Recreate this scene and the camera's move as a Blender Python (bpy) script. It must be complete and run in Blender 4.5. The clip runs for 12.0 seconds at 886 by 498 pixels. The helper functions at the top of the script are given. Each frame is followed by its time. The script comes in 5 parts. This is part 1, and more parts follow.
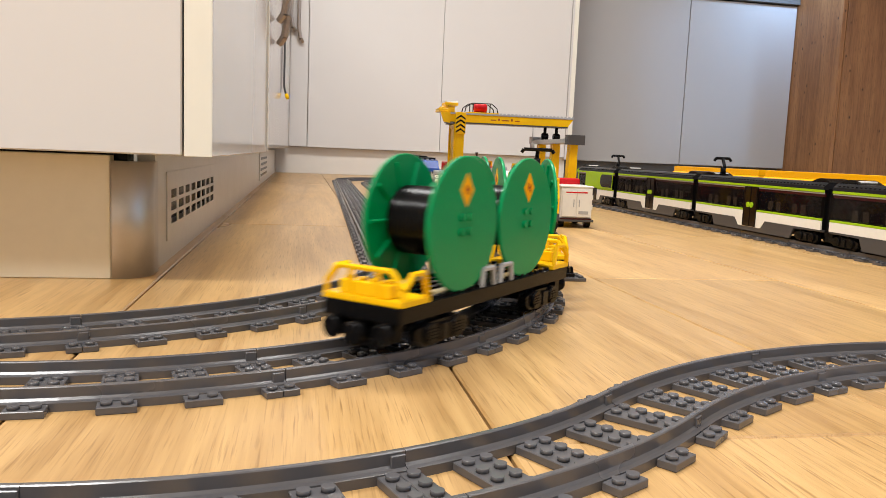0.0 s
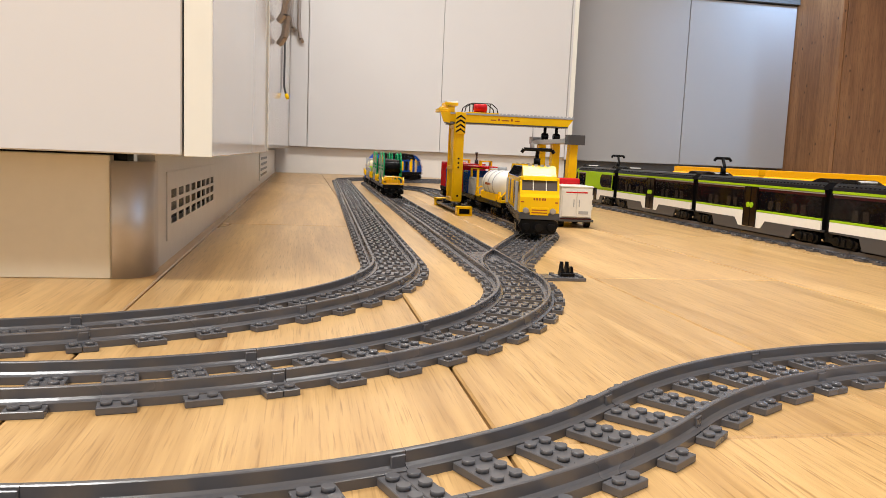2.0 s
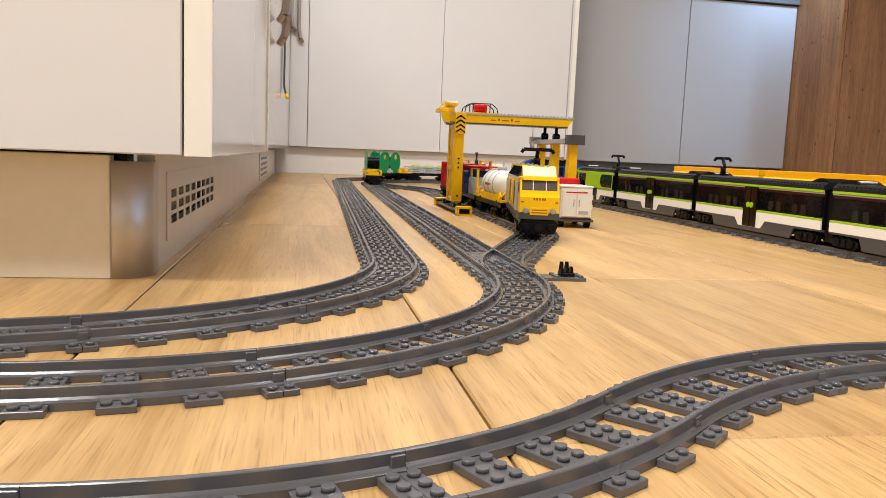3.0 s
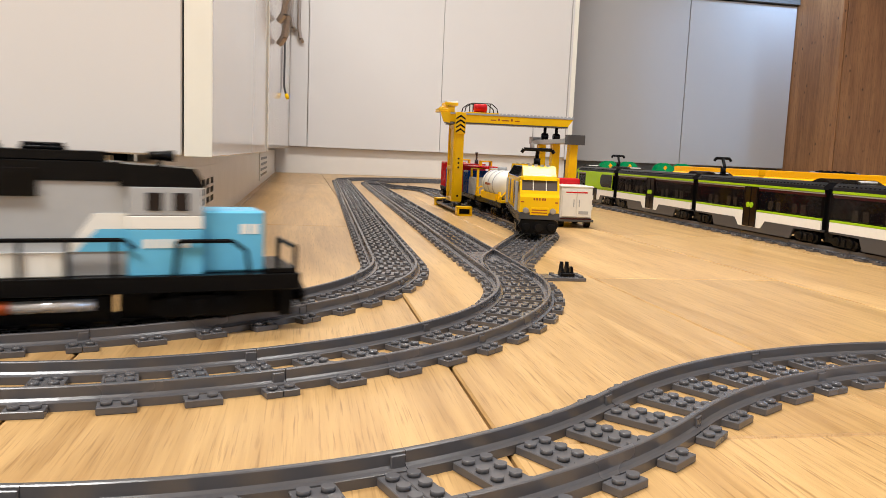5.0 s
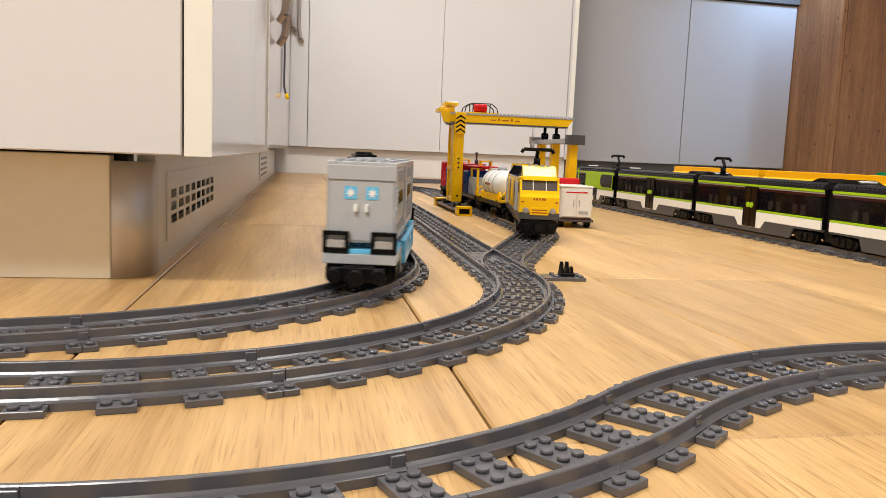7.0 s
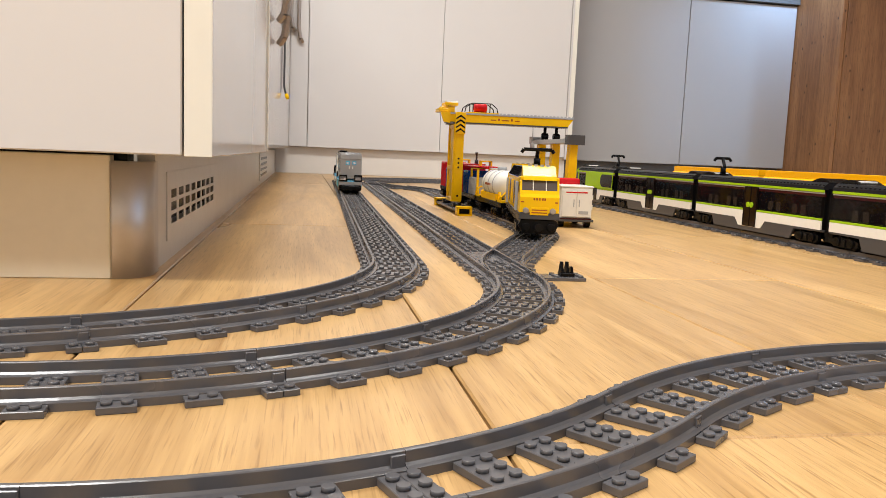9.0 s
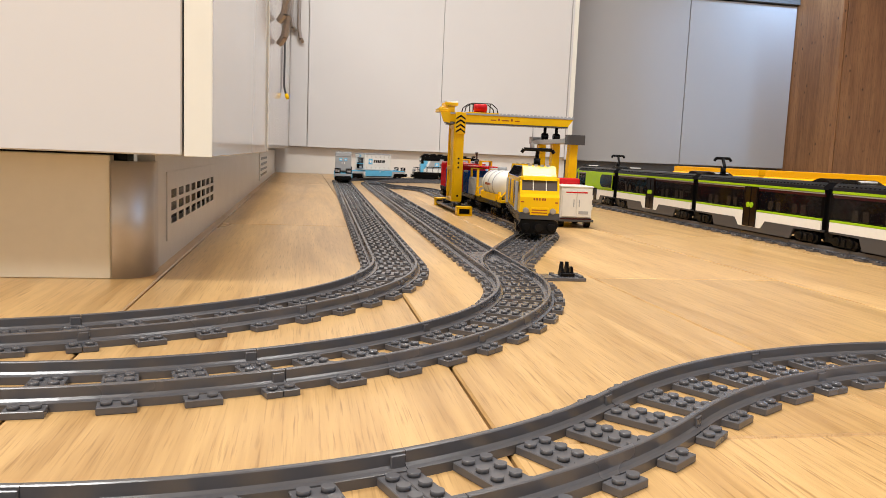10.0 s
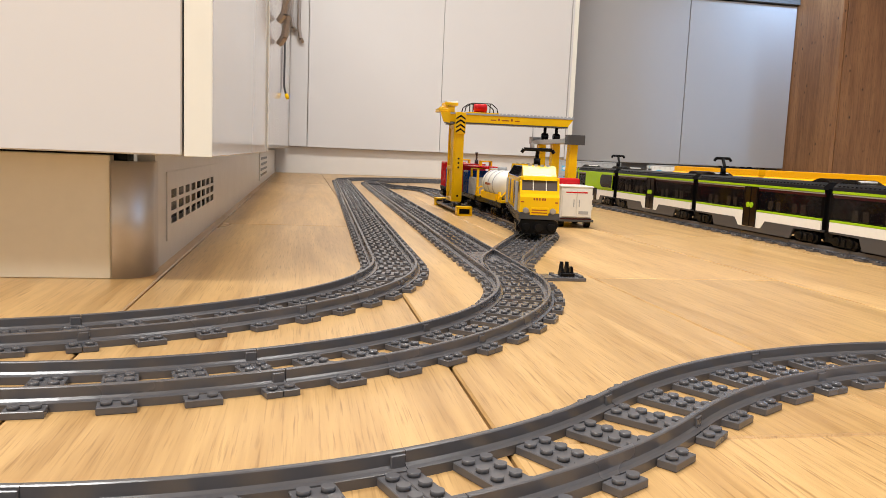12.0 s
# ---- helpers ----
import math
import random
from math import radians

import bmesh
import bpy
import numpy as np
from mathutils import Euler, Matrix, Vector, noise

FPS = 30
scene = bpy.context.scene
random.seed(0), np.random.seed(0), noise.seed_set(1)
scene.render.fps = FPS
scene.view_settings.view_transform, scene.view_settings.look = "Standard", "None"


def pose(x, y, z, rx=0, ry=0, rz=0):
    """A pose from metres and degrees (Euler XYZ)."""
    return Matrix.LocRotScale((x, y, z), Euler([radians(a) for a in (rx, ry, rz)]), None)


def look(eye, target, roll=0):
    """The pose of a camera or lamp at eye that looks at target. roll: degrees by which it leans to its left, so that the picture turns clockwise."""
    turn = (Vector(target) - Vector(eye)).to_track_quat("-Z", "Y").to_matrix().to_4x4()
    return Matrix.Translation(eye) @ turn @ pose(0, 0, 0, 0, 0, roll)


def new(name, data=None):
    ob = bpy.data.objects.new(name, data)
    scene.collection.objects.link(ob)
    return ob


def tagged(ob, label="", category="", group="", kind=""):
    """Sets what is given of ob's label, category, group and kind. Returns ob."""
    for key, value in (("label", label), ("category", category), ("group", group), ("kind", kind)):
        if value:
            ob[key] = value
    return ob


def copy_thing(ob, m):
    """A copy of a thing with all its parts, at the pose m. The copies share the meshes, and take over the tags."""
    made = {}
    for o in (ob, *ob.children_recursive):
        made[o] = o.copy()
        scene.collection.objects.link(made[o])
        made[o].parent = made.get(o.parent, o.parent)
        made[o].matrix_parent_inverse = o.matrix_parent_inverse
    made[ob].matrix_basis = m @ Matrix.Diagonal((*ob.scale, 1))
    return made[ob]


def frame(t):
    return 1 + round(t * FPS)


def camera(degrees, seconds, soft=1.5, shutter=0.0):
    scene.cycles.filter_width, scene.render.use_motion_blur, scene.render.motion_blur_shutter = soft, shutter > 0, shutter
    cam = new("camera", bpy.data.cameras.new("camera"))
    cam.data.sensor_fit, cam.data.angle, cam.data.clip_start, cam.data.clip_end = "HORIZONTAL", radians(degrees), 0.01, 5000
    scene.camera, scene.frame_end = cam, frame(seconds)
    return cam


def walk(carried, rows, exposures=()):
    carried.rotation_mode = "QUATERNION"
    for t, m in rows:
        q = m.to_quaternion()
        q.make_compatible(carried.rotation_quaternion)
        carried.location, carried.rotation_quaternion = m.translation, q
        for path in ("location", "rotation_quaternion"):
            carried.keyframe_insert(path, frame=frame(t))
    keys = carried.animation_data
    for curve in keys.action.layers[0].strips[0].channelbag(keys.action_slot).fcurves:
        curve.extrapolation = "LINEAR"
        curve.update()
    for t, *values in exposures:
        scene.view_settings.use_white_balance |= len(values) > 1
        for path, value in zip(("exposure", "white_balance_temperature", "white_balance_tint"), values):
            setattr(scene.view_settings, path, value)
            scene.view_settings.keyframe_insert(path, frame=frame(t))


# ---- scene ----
# The camera stands still, low over the floor.
cam = camera(59.22, 12.0, soft=0.7, shutter=0.28)
EYE = look((0, 0, 0.1108), (0, 1, 0.1108 - math.tan(0.1214)), 2.351)
walk(cam, [(0.0, EYE), (12.0, EYE)])

# ---- light ----
scene.view_settings.exposure = 0.0
world = bpy.data.worlds.new("world")
scene.world = world
world.use_nodes = True
world.node_tree.nodes["Background"].inputs[0].default_value = (1, 0.93, 0.85, 1)
world.node_tree.nodes["Background"].inputs[1].default_value = 0.1

ROOM = 100.3          # heading of the cabinets' run, degrees
TRACK = 99.7          # heading of the straight track, degrees


def area_lamp(name, at, target, size, size_y, watts, colour):
    data = bpy.data.lights.new(name, "AREA")
    data.shape, data.size, data.size_y = "RECTANGLE", size, size_y
    data.energy, data.color = watts, colour
    ob = new(name, data)
    ob.matrix_basis = look(at, target)
    return ob


area_lamp("ceiling_panel_light", (-0.10, 1.7, 2.46), (-0.10, 1.7, 0), 1.2, 0.4, 76, (0.97, 0.965, 0.945))
area_lamp("ceiling_panel_light", (-0.9, -0.9, 2.46), (-0.9, -0.9, 0), 1.2, 0.4, 106, (0.97, 0.965, 0.945))
area_lamp("ceiling_panel_light", (1.5, 0.1, 2.46), (1.5, 0.1, 0), 1.2, 0.4, 24, (0.97, 0.965, 0.945))
area_lamp("balcony_door_daylight", (4.50, 0.20, 1.05), (0.5, 0.90, 0.6), 2.1, 1.8, 32, (0.40, 0.63, 1.0))

# ---- materials ----
def material(name, colour, rough=0.5, metal=0.0, noise_scale=0.0, spread=0.1, bump=0.0, spec=0.5, gloss_var=0.1):
    m = bpy.data.materials.new(name)
    m.use_nodes = True
    nodes, links = m.node_tree.nodes, m.node_tree.links
    b = nodes["Principled BSDF"]
    b.inputs["Base Color"].default_value = (*colour, 1)
    b.inputs["Roughness"].default_value = rough
    b.inputs["Metallic"].default_value = metal
    b.inputs["Specular IOR Level"].default_value = spec
    if noise_scale:
        co = nodes.new("ShaderNodeTexCoord")
        fine = nodes.new("ShaderNodeTexNoise")
        fine.inputs["Scale"].default_value, fine.inputs["Detail"].default_value = noise_scale, 6
        links.new(co.outputs["Object"], fine.inputs["Vector"])
        ramp = nodes.new("ShaderNodeMix")
        ramp.data_type = "RGBA"
        ramp.inputs[6].default_value = (*[c * (1 - spread) for c in colour], 1)
        ramp.inputs[7].default_value = (*[min(1, c * (1 + spread)) for c in colour], 1)
        links.new(fine.outputs["Fac"], ramp.inputs[0])
        links.new(ramp.outputs[2], b.inputs["Base Color"])
        wide = nodes.new("ShaderNodeTexNoise")
        wide.inputs["Scale"].default_value, wide.inputs["Detail"].default_value = noise_scale * 0.13, 3
        links.new(co.outputs["Object"], wide.inputs["Vector"])
        r = nodes.new("ShaderNodeMapRange")
        r.inputs["To Min"].default_value, r.inputs["To Max"].default_value = max(0.02, rough - gloss_var), rough + gloss_var
        links.new(wide.outputs["Fac"], r.inputs["Value"])
        links.new(r.outputs["Result"], b.inputs["Roughness"])
        if bump:
            bp = nodes.new("ShaderNodeBump")
            bp.inputs["Strength"].default_value, bp.inputs["Distance"].default_value = bump, 0.0005
            links.new(fine.outputs["Fac"], bp.inputs["Height"])
            links.new(bp.outputs["Normal"], b.inputs["Normal"])
    return m


def plastic(name, colour, rough=0.24, spec=0.22):
    return material(name, colour, rough, 0.0, 160.0, 0.05, 0.05, spec, 0.06)


GREY_TRACK = plastic("dark_grey_plastic", (0.084, 0.081, 0.086), 0.25, 0.55)
YELLOW = plastic("yellow_plastic", (0.86, 0.51, 0.004))
ORANGE = plastic("orange_yellow_plastic", (0.88, 0.43, 0.004))
BLACK = plastic("black_plastic", (0.0035, 0.0035, 0.004), 0.24, 0.13)
GREEN = plastic("green_plastic", (0.0, 0.26, 0.085))
BLUE = plastic("blue_plastic", (0.005, 0.05, 0.27))
AZURE = plastic("light_blue_plastic", (0.13, 0.47, 0.72))
LIGHT_GREY = plastic("light_grey_plastic", (0.40, 0.41, 0.42))
DARK_GREY = plastic("slate_grey_plastic", (0.070, 0.068, 0.070))
WHITE = plastic("white_plastic", (0.80, 0.79, 0.74))
RED = plastic("red_plastic", (0.55, 0.01, 0.015))
LIME = plastic("lime_plastic", (0.32, 0.52, 0.01))
CREAM = plastic("tan_plastic", (0.62, 0.50, 0.28))
DARK_RED = plastic("dark_red_plastic", (0.045, 0.006, 0.008))
RUST = plastic("rust_red_plastic", (0.35, 0.07, 0.02))
SILVER = material("silver_plastic", (0.55, 0.55, 0.56), 0.25, 0.6, 200, 0.08)
CLEAR_LAMP = plastic("clear_lamp_plastic", (0.34, 0.30, 0.25), 0.08, 0.6)
WINDOW = plastic("smoked_window_plastic", (0.014, 0.011, 0.012), 0.1, 0.25)
# slot colours hold the shade of the containers' notches
SLOT_CREAM = plastic("shadow_cream_plastic", (0.58, 0.55, 0.48))
SLOT_GREY = plastic("shadow_grey_plastic", (0.285, 0.29, 0.30))
ROOF_BLACK = plastic("charcoal_roof_plastic", (0.010, 0.010, 0.012), 0.34, 0.16)
IVORY = plastic("ivory_plastic", (0.72, 0.62, 0.42))
CLEAR_SMOKE = plastic("smoky_windscreen", (0.105, 0.088, 0.082), 0.06, 0.5)
SEAT = plastic("brown_seat_plastic", (0.46, 0.36, 0.27), 0.4)
PANE = plastic("smoked_pane", (0.010, 0.008, 0.008), 0.08, 0.12)
PANE.node_tree.nodes["Principled BSDF"].inputs["Alpha"].default_value = 0.55
SMOKE_DOOR = plastic("brown_smoked_plastic", (0.011, 0.006, 0.005), 0.12, 0.15)


def wood(name, dark, light, pores, scale, rough, along=1, knots=0.0):
    """Oak: fibres along the plank, wide bands and fine pores, shifted from piece to piece."""
    m = bpy.data.materials.new(name)
    m.use_nodes = True
    nodes, links = m.node_tree.nodes, m.node_tree.links
    b = nodes["Principled BSDF"]
    co, info = nodes.new("ShaderNodeTexCoord"), nodes.new("ShaderNodeObjectInfo")
    shift = nodes.new("ShaderNodeVectorMath")
    shift.operation = "MULTIPLY_ADD"
    joined = nodes.new("ShaderNodeCombineXYZ")
    for k in range(3):
        links.new(info.outputs["Random"], joined.inputs[k])
    links.new(joined.outputs[0], shift.inputs[0])
    shift.inputs[1].default_value = (37.0, 53.0, 11.0)
    links.new(co.outputs["Object"], shift.inputs[2])

    def grain(stretch, size, detail, distortion):
        mp = nodes.new("ShaderNodeMapping")
        sc = [size, size, size]
        sc[along] = size * stretch
        mp.inputs["Scale"].default_value = sc
        links.new(shift.outputs[0], mp.inputs["Vector"])
        n = nodes.new("ShaderNodeTexNoise")
        n.inputs["Scale"].default_value, n.inputs["Detail"].default_value = 1.0, detail
        n.inputs["Distortion"].default_value = distortion
        links.new(mp.outputs[0], n.inputs["Vector"])
        return n.outputs["Fac"]

    bands = grain(0.08, 22 * scale, 5, 1.2)
    fibre = grain(0.035, 260 * scale, 5, 0.4)
    pore = grain(0.03, 900 * scale, 3, 0.0)
    cloud = grain(0.35, 4 * scale, 2, 0.5)

    def mix(fac, a, b_, lo, hi):
        r = nodes.new("ShaderNodeMapRange")
        r.inputs["From Min"].default_value, r.inputs["From Max"].default_value = lo, hi
        links.new(fac, r.inputs["Value"])
        x = nodes.new("ShaderNodeMix")
        x.data_type = "RGBA"
        links.new(r.outputs["Result"], x.inputs[0])
        for socket, val in ((x.inputs[6], a), (x.inputs[7], b_)):
            if isinstance(val, tuple):
                socket.default_value = (*val, 1)
            else:
                links.new(val, socket)
        return x.outputs[2]

    mid = tuple((p + q) / 2 for p, q in zip(dark, light))
    c1 = mix(bands, dark, light, 0.36, 0.62)
    c2 = mix(fibre, tuple(p * 0.9 for p in mid), light, 0.34, 0.62)
    half = nodes.new("ShaderNodeMix")
    half.data_type = "RGBA"
    half.inputs[0].default_value = 0.5
    links.new(c1, half.inputs[6])
    links.new(c2, half.inputs[7])
    c3 = mix(pore, pores, half.outputs[2], 0.24, 0.46)
    tint = nodes.new("ShaderNodeHueSaturation")
    val = nodes.new("ShaderNodeMapRange")
    val.inputs["To Min"].default_value, val.inputs["To Max"].default_value = 0.88, 1.12
    links.new(info.outputs["Random"], val.inputs["Value"])
    links.new(val.outputs["Result"], tint.inputs["Value"])
    links.new(c3, tint.inputs["Color"])
    out = tint.outputs["Color"]
    if knots:
        v = nodes.new("ShaderNodeTexVoronoi")
        mp = nodes.new("ShaderNodeMapping")
        sc = [knots, knots, knots]
        sc[along] = knots * 0.6
        mp.inputs["Scale"].default_value = sc
        links.new(shift.outputs[0], mp.inputs["Vector"])
        links.new(mp.outputs[0], v.inputs["Vector"])
        out = mix(v.outputs["Distance"], tuple(p * 0.25 for p in dark), out, 0.04, 0.12)
    links.new(out, b.inputs["Base Color"])
    r = nodes.new("ShaderNodeMapRange")
    r.inputs["To Min"].default_value, r.inputs["To Max"].default_value = rough - 0.08, rough + 0.12
    links.new(cloud, r.inputs["Value"])
    links.new(r.outputs["Result"], b.inputs["Roughness"])
    bp = nodes.new("ShaderNodeBump")
    bp.inputs["Strength"].default_value, bp.inputs["Distance"].default_value = 0.25, 0.0006
    links.new(pore, bp.inputs["Height"])
    links.new(bp.outputs["Normal"], b.inputs["Normal"])
    return m


FLOOR = wood("oak_floor", (0.335, 0.184, 0.062), (0.595, 0.375, 0.158), (0.27, 0.145, 0.048), 1.0, 0.30)
WOOD = wood("brown_oak_panel", (0.14, 0.056, 0.020), (0.37, 0.180, 0.072), (0.09, 0.038, 0.015), 0.55, 0.5, 2, 4.0)
DARK_JOINT = material("dark_joint", (0.10, 0.06, 0.03), 0.8, 0, 50, 0.2)
# door lacquer greyed, so the recess's shade sits in the base colour
SHADED_FRONT = material("shaded_lacquer", (0.39, 0.375, 0.36), 0.14, 0, 8, 0.02, 0.0, 0.5, 0.04)
LACQUER = material("white_gloss_lacquer", (0.665, 0.645, 0.635), 0.10, 0, 8, 0.015, 0.0, 0.5, 0.03)
EDGE = material("cream_edge_band", (0.80, 0.775, 0.69), 0.35, 0, 30, 0.04)
STEEL = material("polished_steel", (0.62, 0.59, 0.56), 0.50, 0.90, 90, 0.08)
NICKEL = material("aged_nickel", (0.40, 0.33, 0.27), 0.38, 0.7, 120, 0.2)
KICK = material("brushed_champagne_board", (0.80, 0.725, 0.57), 0.38, 0.10, 70, 0.05)
KICK_SIDE = material("brushed_steel_board", (0.66, 0.62, 0.56), 0.36, 0.4, 70, 0.06)
KICK_WHITE = material("white_kick_board", (0.74, 0.70, 0.65), 0.35, 0, 25, 0.03)
COUNTER = material("dark_grey_worktop", (0.10, 0.095, 0.09), 0.4, 0, 60, 0.2)
WALL = material("painted_wall", (0.80, 0.77, 0.72), 0.85, 0, 40, 0.03, 0.1)

# ---- building helpers ----
def mesh_of(name, bm, mat):
    me = bpy.data.meshes.new(name)
    bm.normal_update()
    bm.to_mesh(me)
    bm.free()
    for m in (mat if isinstance(mat, (list, tuple)) else [mat]):
        me.materials.append(m)
    return me


def part(name, bm, mat, parent, label=""):
    """Links a bmesh, or a mesh that others share, as one object under a thing or part."""
    me = mesh_of(name, bm, mat) if isinstance(bm, bmesh.types.BMesh) else bm
    ob = new(name, me)
    ob.parent = parent
    return tagged(ob, label)


def thing(name, label, category, group="", kind="", at=None):
    ob = new(name)
    ob.empty_display_size = 0.02
    if at is not None:
        ob.matrix_basis = at
    return tagged(ob, label, category, group, kind)


def box(bm, x0, x1, y0, y1, z0, z1, c=0.0):
    """A box; c cuts its twelve edges by that much."""
    if not c:
        v = [bm.verts.new((x, y, z)) for z in (z0, z1) for x, y in ((x0, y0), (x1, y0), (x1, y1), (x0, y1))]
        for f in ((3, 2, 1, 0), (4, 5, 6, 7), (0, 1, 5, 4), (1, 2, 6, 5), (2, 3, 7, 6), (3, 0, 4, 7)):
            bm.faces.new([v[i] for i in f])
        return v
    v = {}
    X, Y, Z = (x0, x1), (y0, y1), (z0, z1)
    for i in (0, 1):
        for j in (0, 1):
            for k in (0, 1):
                sx, sy, sz = 1 - 2 * i, 1 - 2 * j, 1 - 2 * k
                x, y, z = X[i], Y[j], Z[k]
                v[i, j, k, 0] = bm.verts.new((x, y + sy * c, z + sz * c))
                v[i, j, k, 1] = bm.verts.new((x + sx * c, y, z + sz * c))
                v[i, j, k, 2] = bm.verts.new((x + sx * c, y + sy * c, z))
    made = []
    for a in (0, 1, 2):
        for s in (0, 1):
            q = []
            for m, n in ((0, 0), (1, 0), (1, 1), (0, 1)):
                key = [0, 0, 0]
                key[a], key[(a + 1) % 3], key[(a + 2) % 3] = s, m, n
                q.append(v[(*key, a)])
            made.append(q if s else q[::-1])
    for a in (0, 1, 2):                      # the twelve cut edges
        b, d = (a + 1) % 3, (a + 2) % 3
        for m in (0, 1):
            for n in (0, 1):
                k0, k1 = [0, 0, 0], [0, 0, 0]
                k0[a], k1[a] = 0, 1
                k0[b] = k1[b] = m
                k0[d] = k1[d] = n
                q = [v[(*k0, b)], v[(*k1, b)], v[(*k1, d)], v[(*k0, d)]]
                made.append(q if m == n else q[::-1])
    for key in [(i, j, k) for i in (0, 1) for j in (0, 1) for k in (0, 1)]:
        q = [v[(*key, 0)], v[(*key, 1)], v[(*key, 2)]]
        made.append(q if sum(key) % 2 else q[::-1])
    for q in made:
        bm.faces.new(q)
    return list(v.values())


def rod(bm, a, b, r, n=8, r2=None, caps=True):
    """A round bar from a to b."""
    a, b = Vector(a), Vector(b)
    r2 = r if r2 is None else r2
    axis = (b - a).normalized()
    side = axis.orthogonal().normalized()
    up = axis.cross(side)
    rings = []
    for p, rr in ((a, r), (b, r2)):
        rings.append([bm.verts.new(p + rr * (math.cos(t) * side + math.sin(t) * up)) for t in [2 * math.pi * i / n for i in range(n)]])
    for i in range(n):
        j = (i + 1) % n
        f = bm.faces.new((rings[0][i], rings[0][j], rings[1][j], rings[1][i]))
        f.smooth = n > 8
    if caps:
        bm.faces.new(rings[0][::-1])
        bm.faces.new(rings[1])
    return rings


def turned(bm, a, b, profile, n=24):
    """A turned body round the axis a to b: profile is (share of the way, radius)."""
    a, b = Vector(a), Vector(b)
    axis = (b - a).normalized()
    side = axis.orthogonal().normalized()
    up = axis.cross(side)
    rings = []
    for k, r in profile:
        p = a.lerp(b, k)
        rings.append([bm.verts.new(p + max(r, 1e-5) * (math.cos(t) * side + math.sin(t) * up)) for t in [2 * math.pi * i / n for i in range(n)]])
    for q, w in zip(rings, rings[1:]):
        for i in range(n):
            j = (i + 1) % n
            bm.faces.new((q[i], q[j], w[j], w[i])).smooth = True
    bm.faces.new(rings[0][::-1])
    bm.faces.new(rings[-1])


def pipe(bm, points, r, n=6):
    for a, b in zip(points, points[1:]):
        rod(bm, a, b, r, n)


def prism(bm, outline, axis, lo, hi):
    """An outline of two-number points pushed along an axis ('x', 'y' or 'z')."""
    def at(p, d):
        return {"x": (d, p[0], p[1]), "y": (p[0], d, p[1]), "z": (p[0], p[1], d)}[axis]
    a = [bm.verts.new(at(p, lo)) for p in outline]
    b = [bm.verts.new(at(p, hi)) for p in outline]
    n = len(outline)
    made = [bm.faces.new(a[::-1]), bm.faces.new(b)]
    for i in range(n):
        made.append(bm.faces.new((a[i], a[(i + 1) % n], b[(i + 1) % n], b[i])))
    bmesh.ops.recalc_face_normals(bm, faces=made)


def block(name, car, mat, x0, x1, y0, y1, z0, z1, label="", c=0.0004):
    bm = bmesh.new()
    box(bm, x0, x1, y0, y1, z0, z1, c)
    return part(name, bm, mat, car, label)


S, P = 0.008, 0.0032          # a stud's pitch and a plate's height


def studs(bm, x0, y0, nx, ny, z, n=10):
    """Rows of studs; x0, y0 is the first one's middle."""
    for i in range(nx):
        for j in range(ny):
            x, y = x0 + i * S, y0 + j * S
            rod(bm, (x, y, z), (x, y, z + 0.0017), 0.0024, n)


# ---- track ----
RAIL_TOP = 0.0098
GAUGE = 0.020
SEAM = 0.0045           # the rails are joined this far past the split between two half ties
RADIUS = 0.320
PROFILE = [(-0.0040, 0.0), (-0.0040, 0.0036), (-0.0022, 0.0042), (-0.0013, 0.0052), (-0.0013, RAIL_TOP - 0.0004), (-0.0009, RAIL_TOP),
           (0.0009, RAIL_TOP), (0.0013, RAIL_TOP - 0.0004), (0.0013, 0.0052), (0.0022, 0.0042), (0.0040, 0.0036), (0.0040, 0.0)]


def ahead(s, turn, length=0.128, radius=RADIUS):
    """The pose (x, y, heading in radians) after a straight (turn 0) or a curve of that many degrees, left positive."""
    x, y, th = s
    if turn == 0:
        return (x + length * math.cos(th), y + length * math.sin(th), th)
    a = radians(turn)
    g = math.copysign(radius, a)
    return (x - g * math.sin(th) + g * math.sin(th + a), y + g * math.cos(th) - g * math.cos(th + a), th + a)


def rail_mesh(turn, off, length=0.128, lo=0.0, hi=1.0):
    bm = bmesh.new()
    n = 1 if turn == 0 else 10
    size = length if turn == 0 else RADIUS * radians(abs(turn))
    lo, hi = lo + SEAM / size, hi + (SEAM - 0.0004) / size
    rows = []
    for i in range(n + 1):
        k = lo + (hi - lo) * i / n
        x, y, th = ahead((0, 0, 0), turn * k, length * k) if turn else (length * k, 0, 0)
        rows.append([bm.verts.new((x - (off + u) * math.sin(th), y + (off + u) * math.cos(th), z)) for u, z in PROFILE])
    m = len(PROFILE)
    for a, b in zip(rows, rows[1:]):
        for j in range(m):
            bm.faces.new((a[j], b[j], b[(j + 1) % m], a[(j + 1) % m]))
    bm.faces.new(rows[0])
    bm.faces.new(rows[-1][::-1])
    bmesh.ops.recalc_face_normals(bm, faces=bm.faces)
    return mesh_of("rail", bm, GREY_TRACK)


def tie_mesh(x0, x1, cols):
    bm = bmesh.new()
    c = 0.0003
    box(bm, x0, x1, -0.016, 0.016, 0.0, P, c)
    for g in (-1, 1):
        a, b = sorted((g * 0.024, g * 0.032))
        box(bm, x0, x1, a, b, 0.0, P, c)
    for x in cols:
        studs(bm, x, -1.5 * S, 1, 4, P)
        studs(bm, x, -3.5 * S, 1, 1, P)
        studs(bm, x, 3.5 * S, 1, 1, P)
    return mesh_of("tie", bm, GREY_TRACK)


def clip_mesh():
    bm = bmesh.new()
    box(bm, SEAM - 0.0062, SEAM - 0.0006, -0.0022, 0.0022, 0.0035, 0.0086, 0.0003)
    return mesh_of("joint_clip", bm, GREY_TRACK)


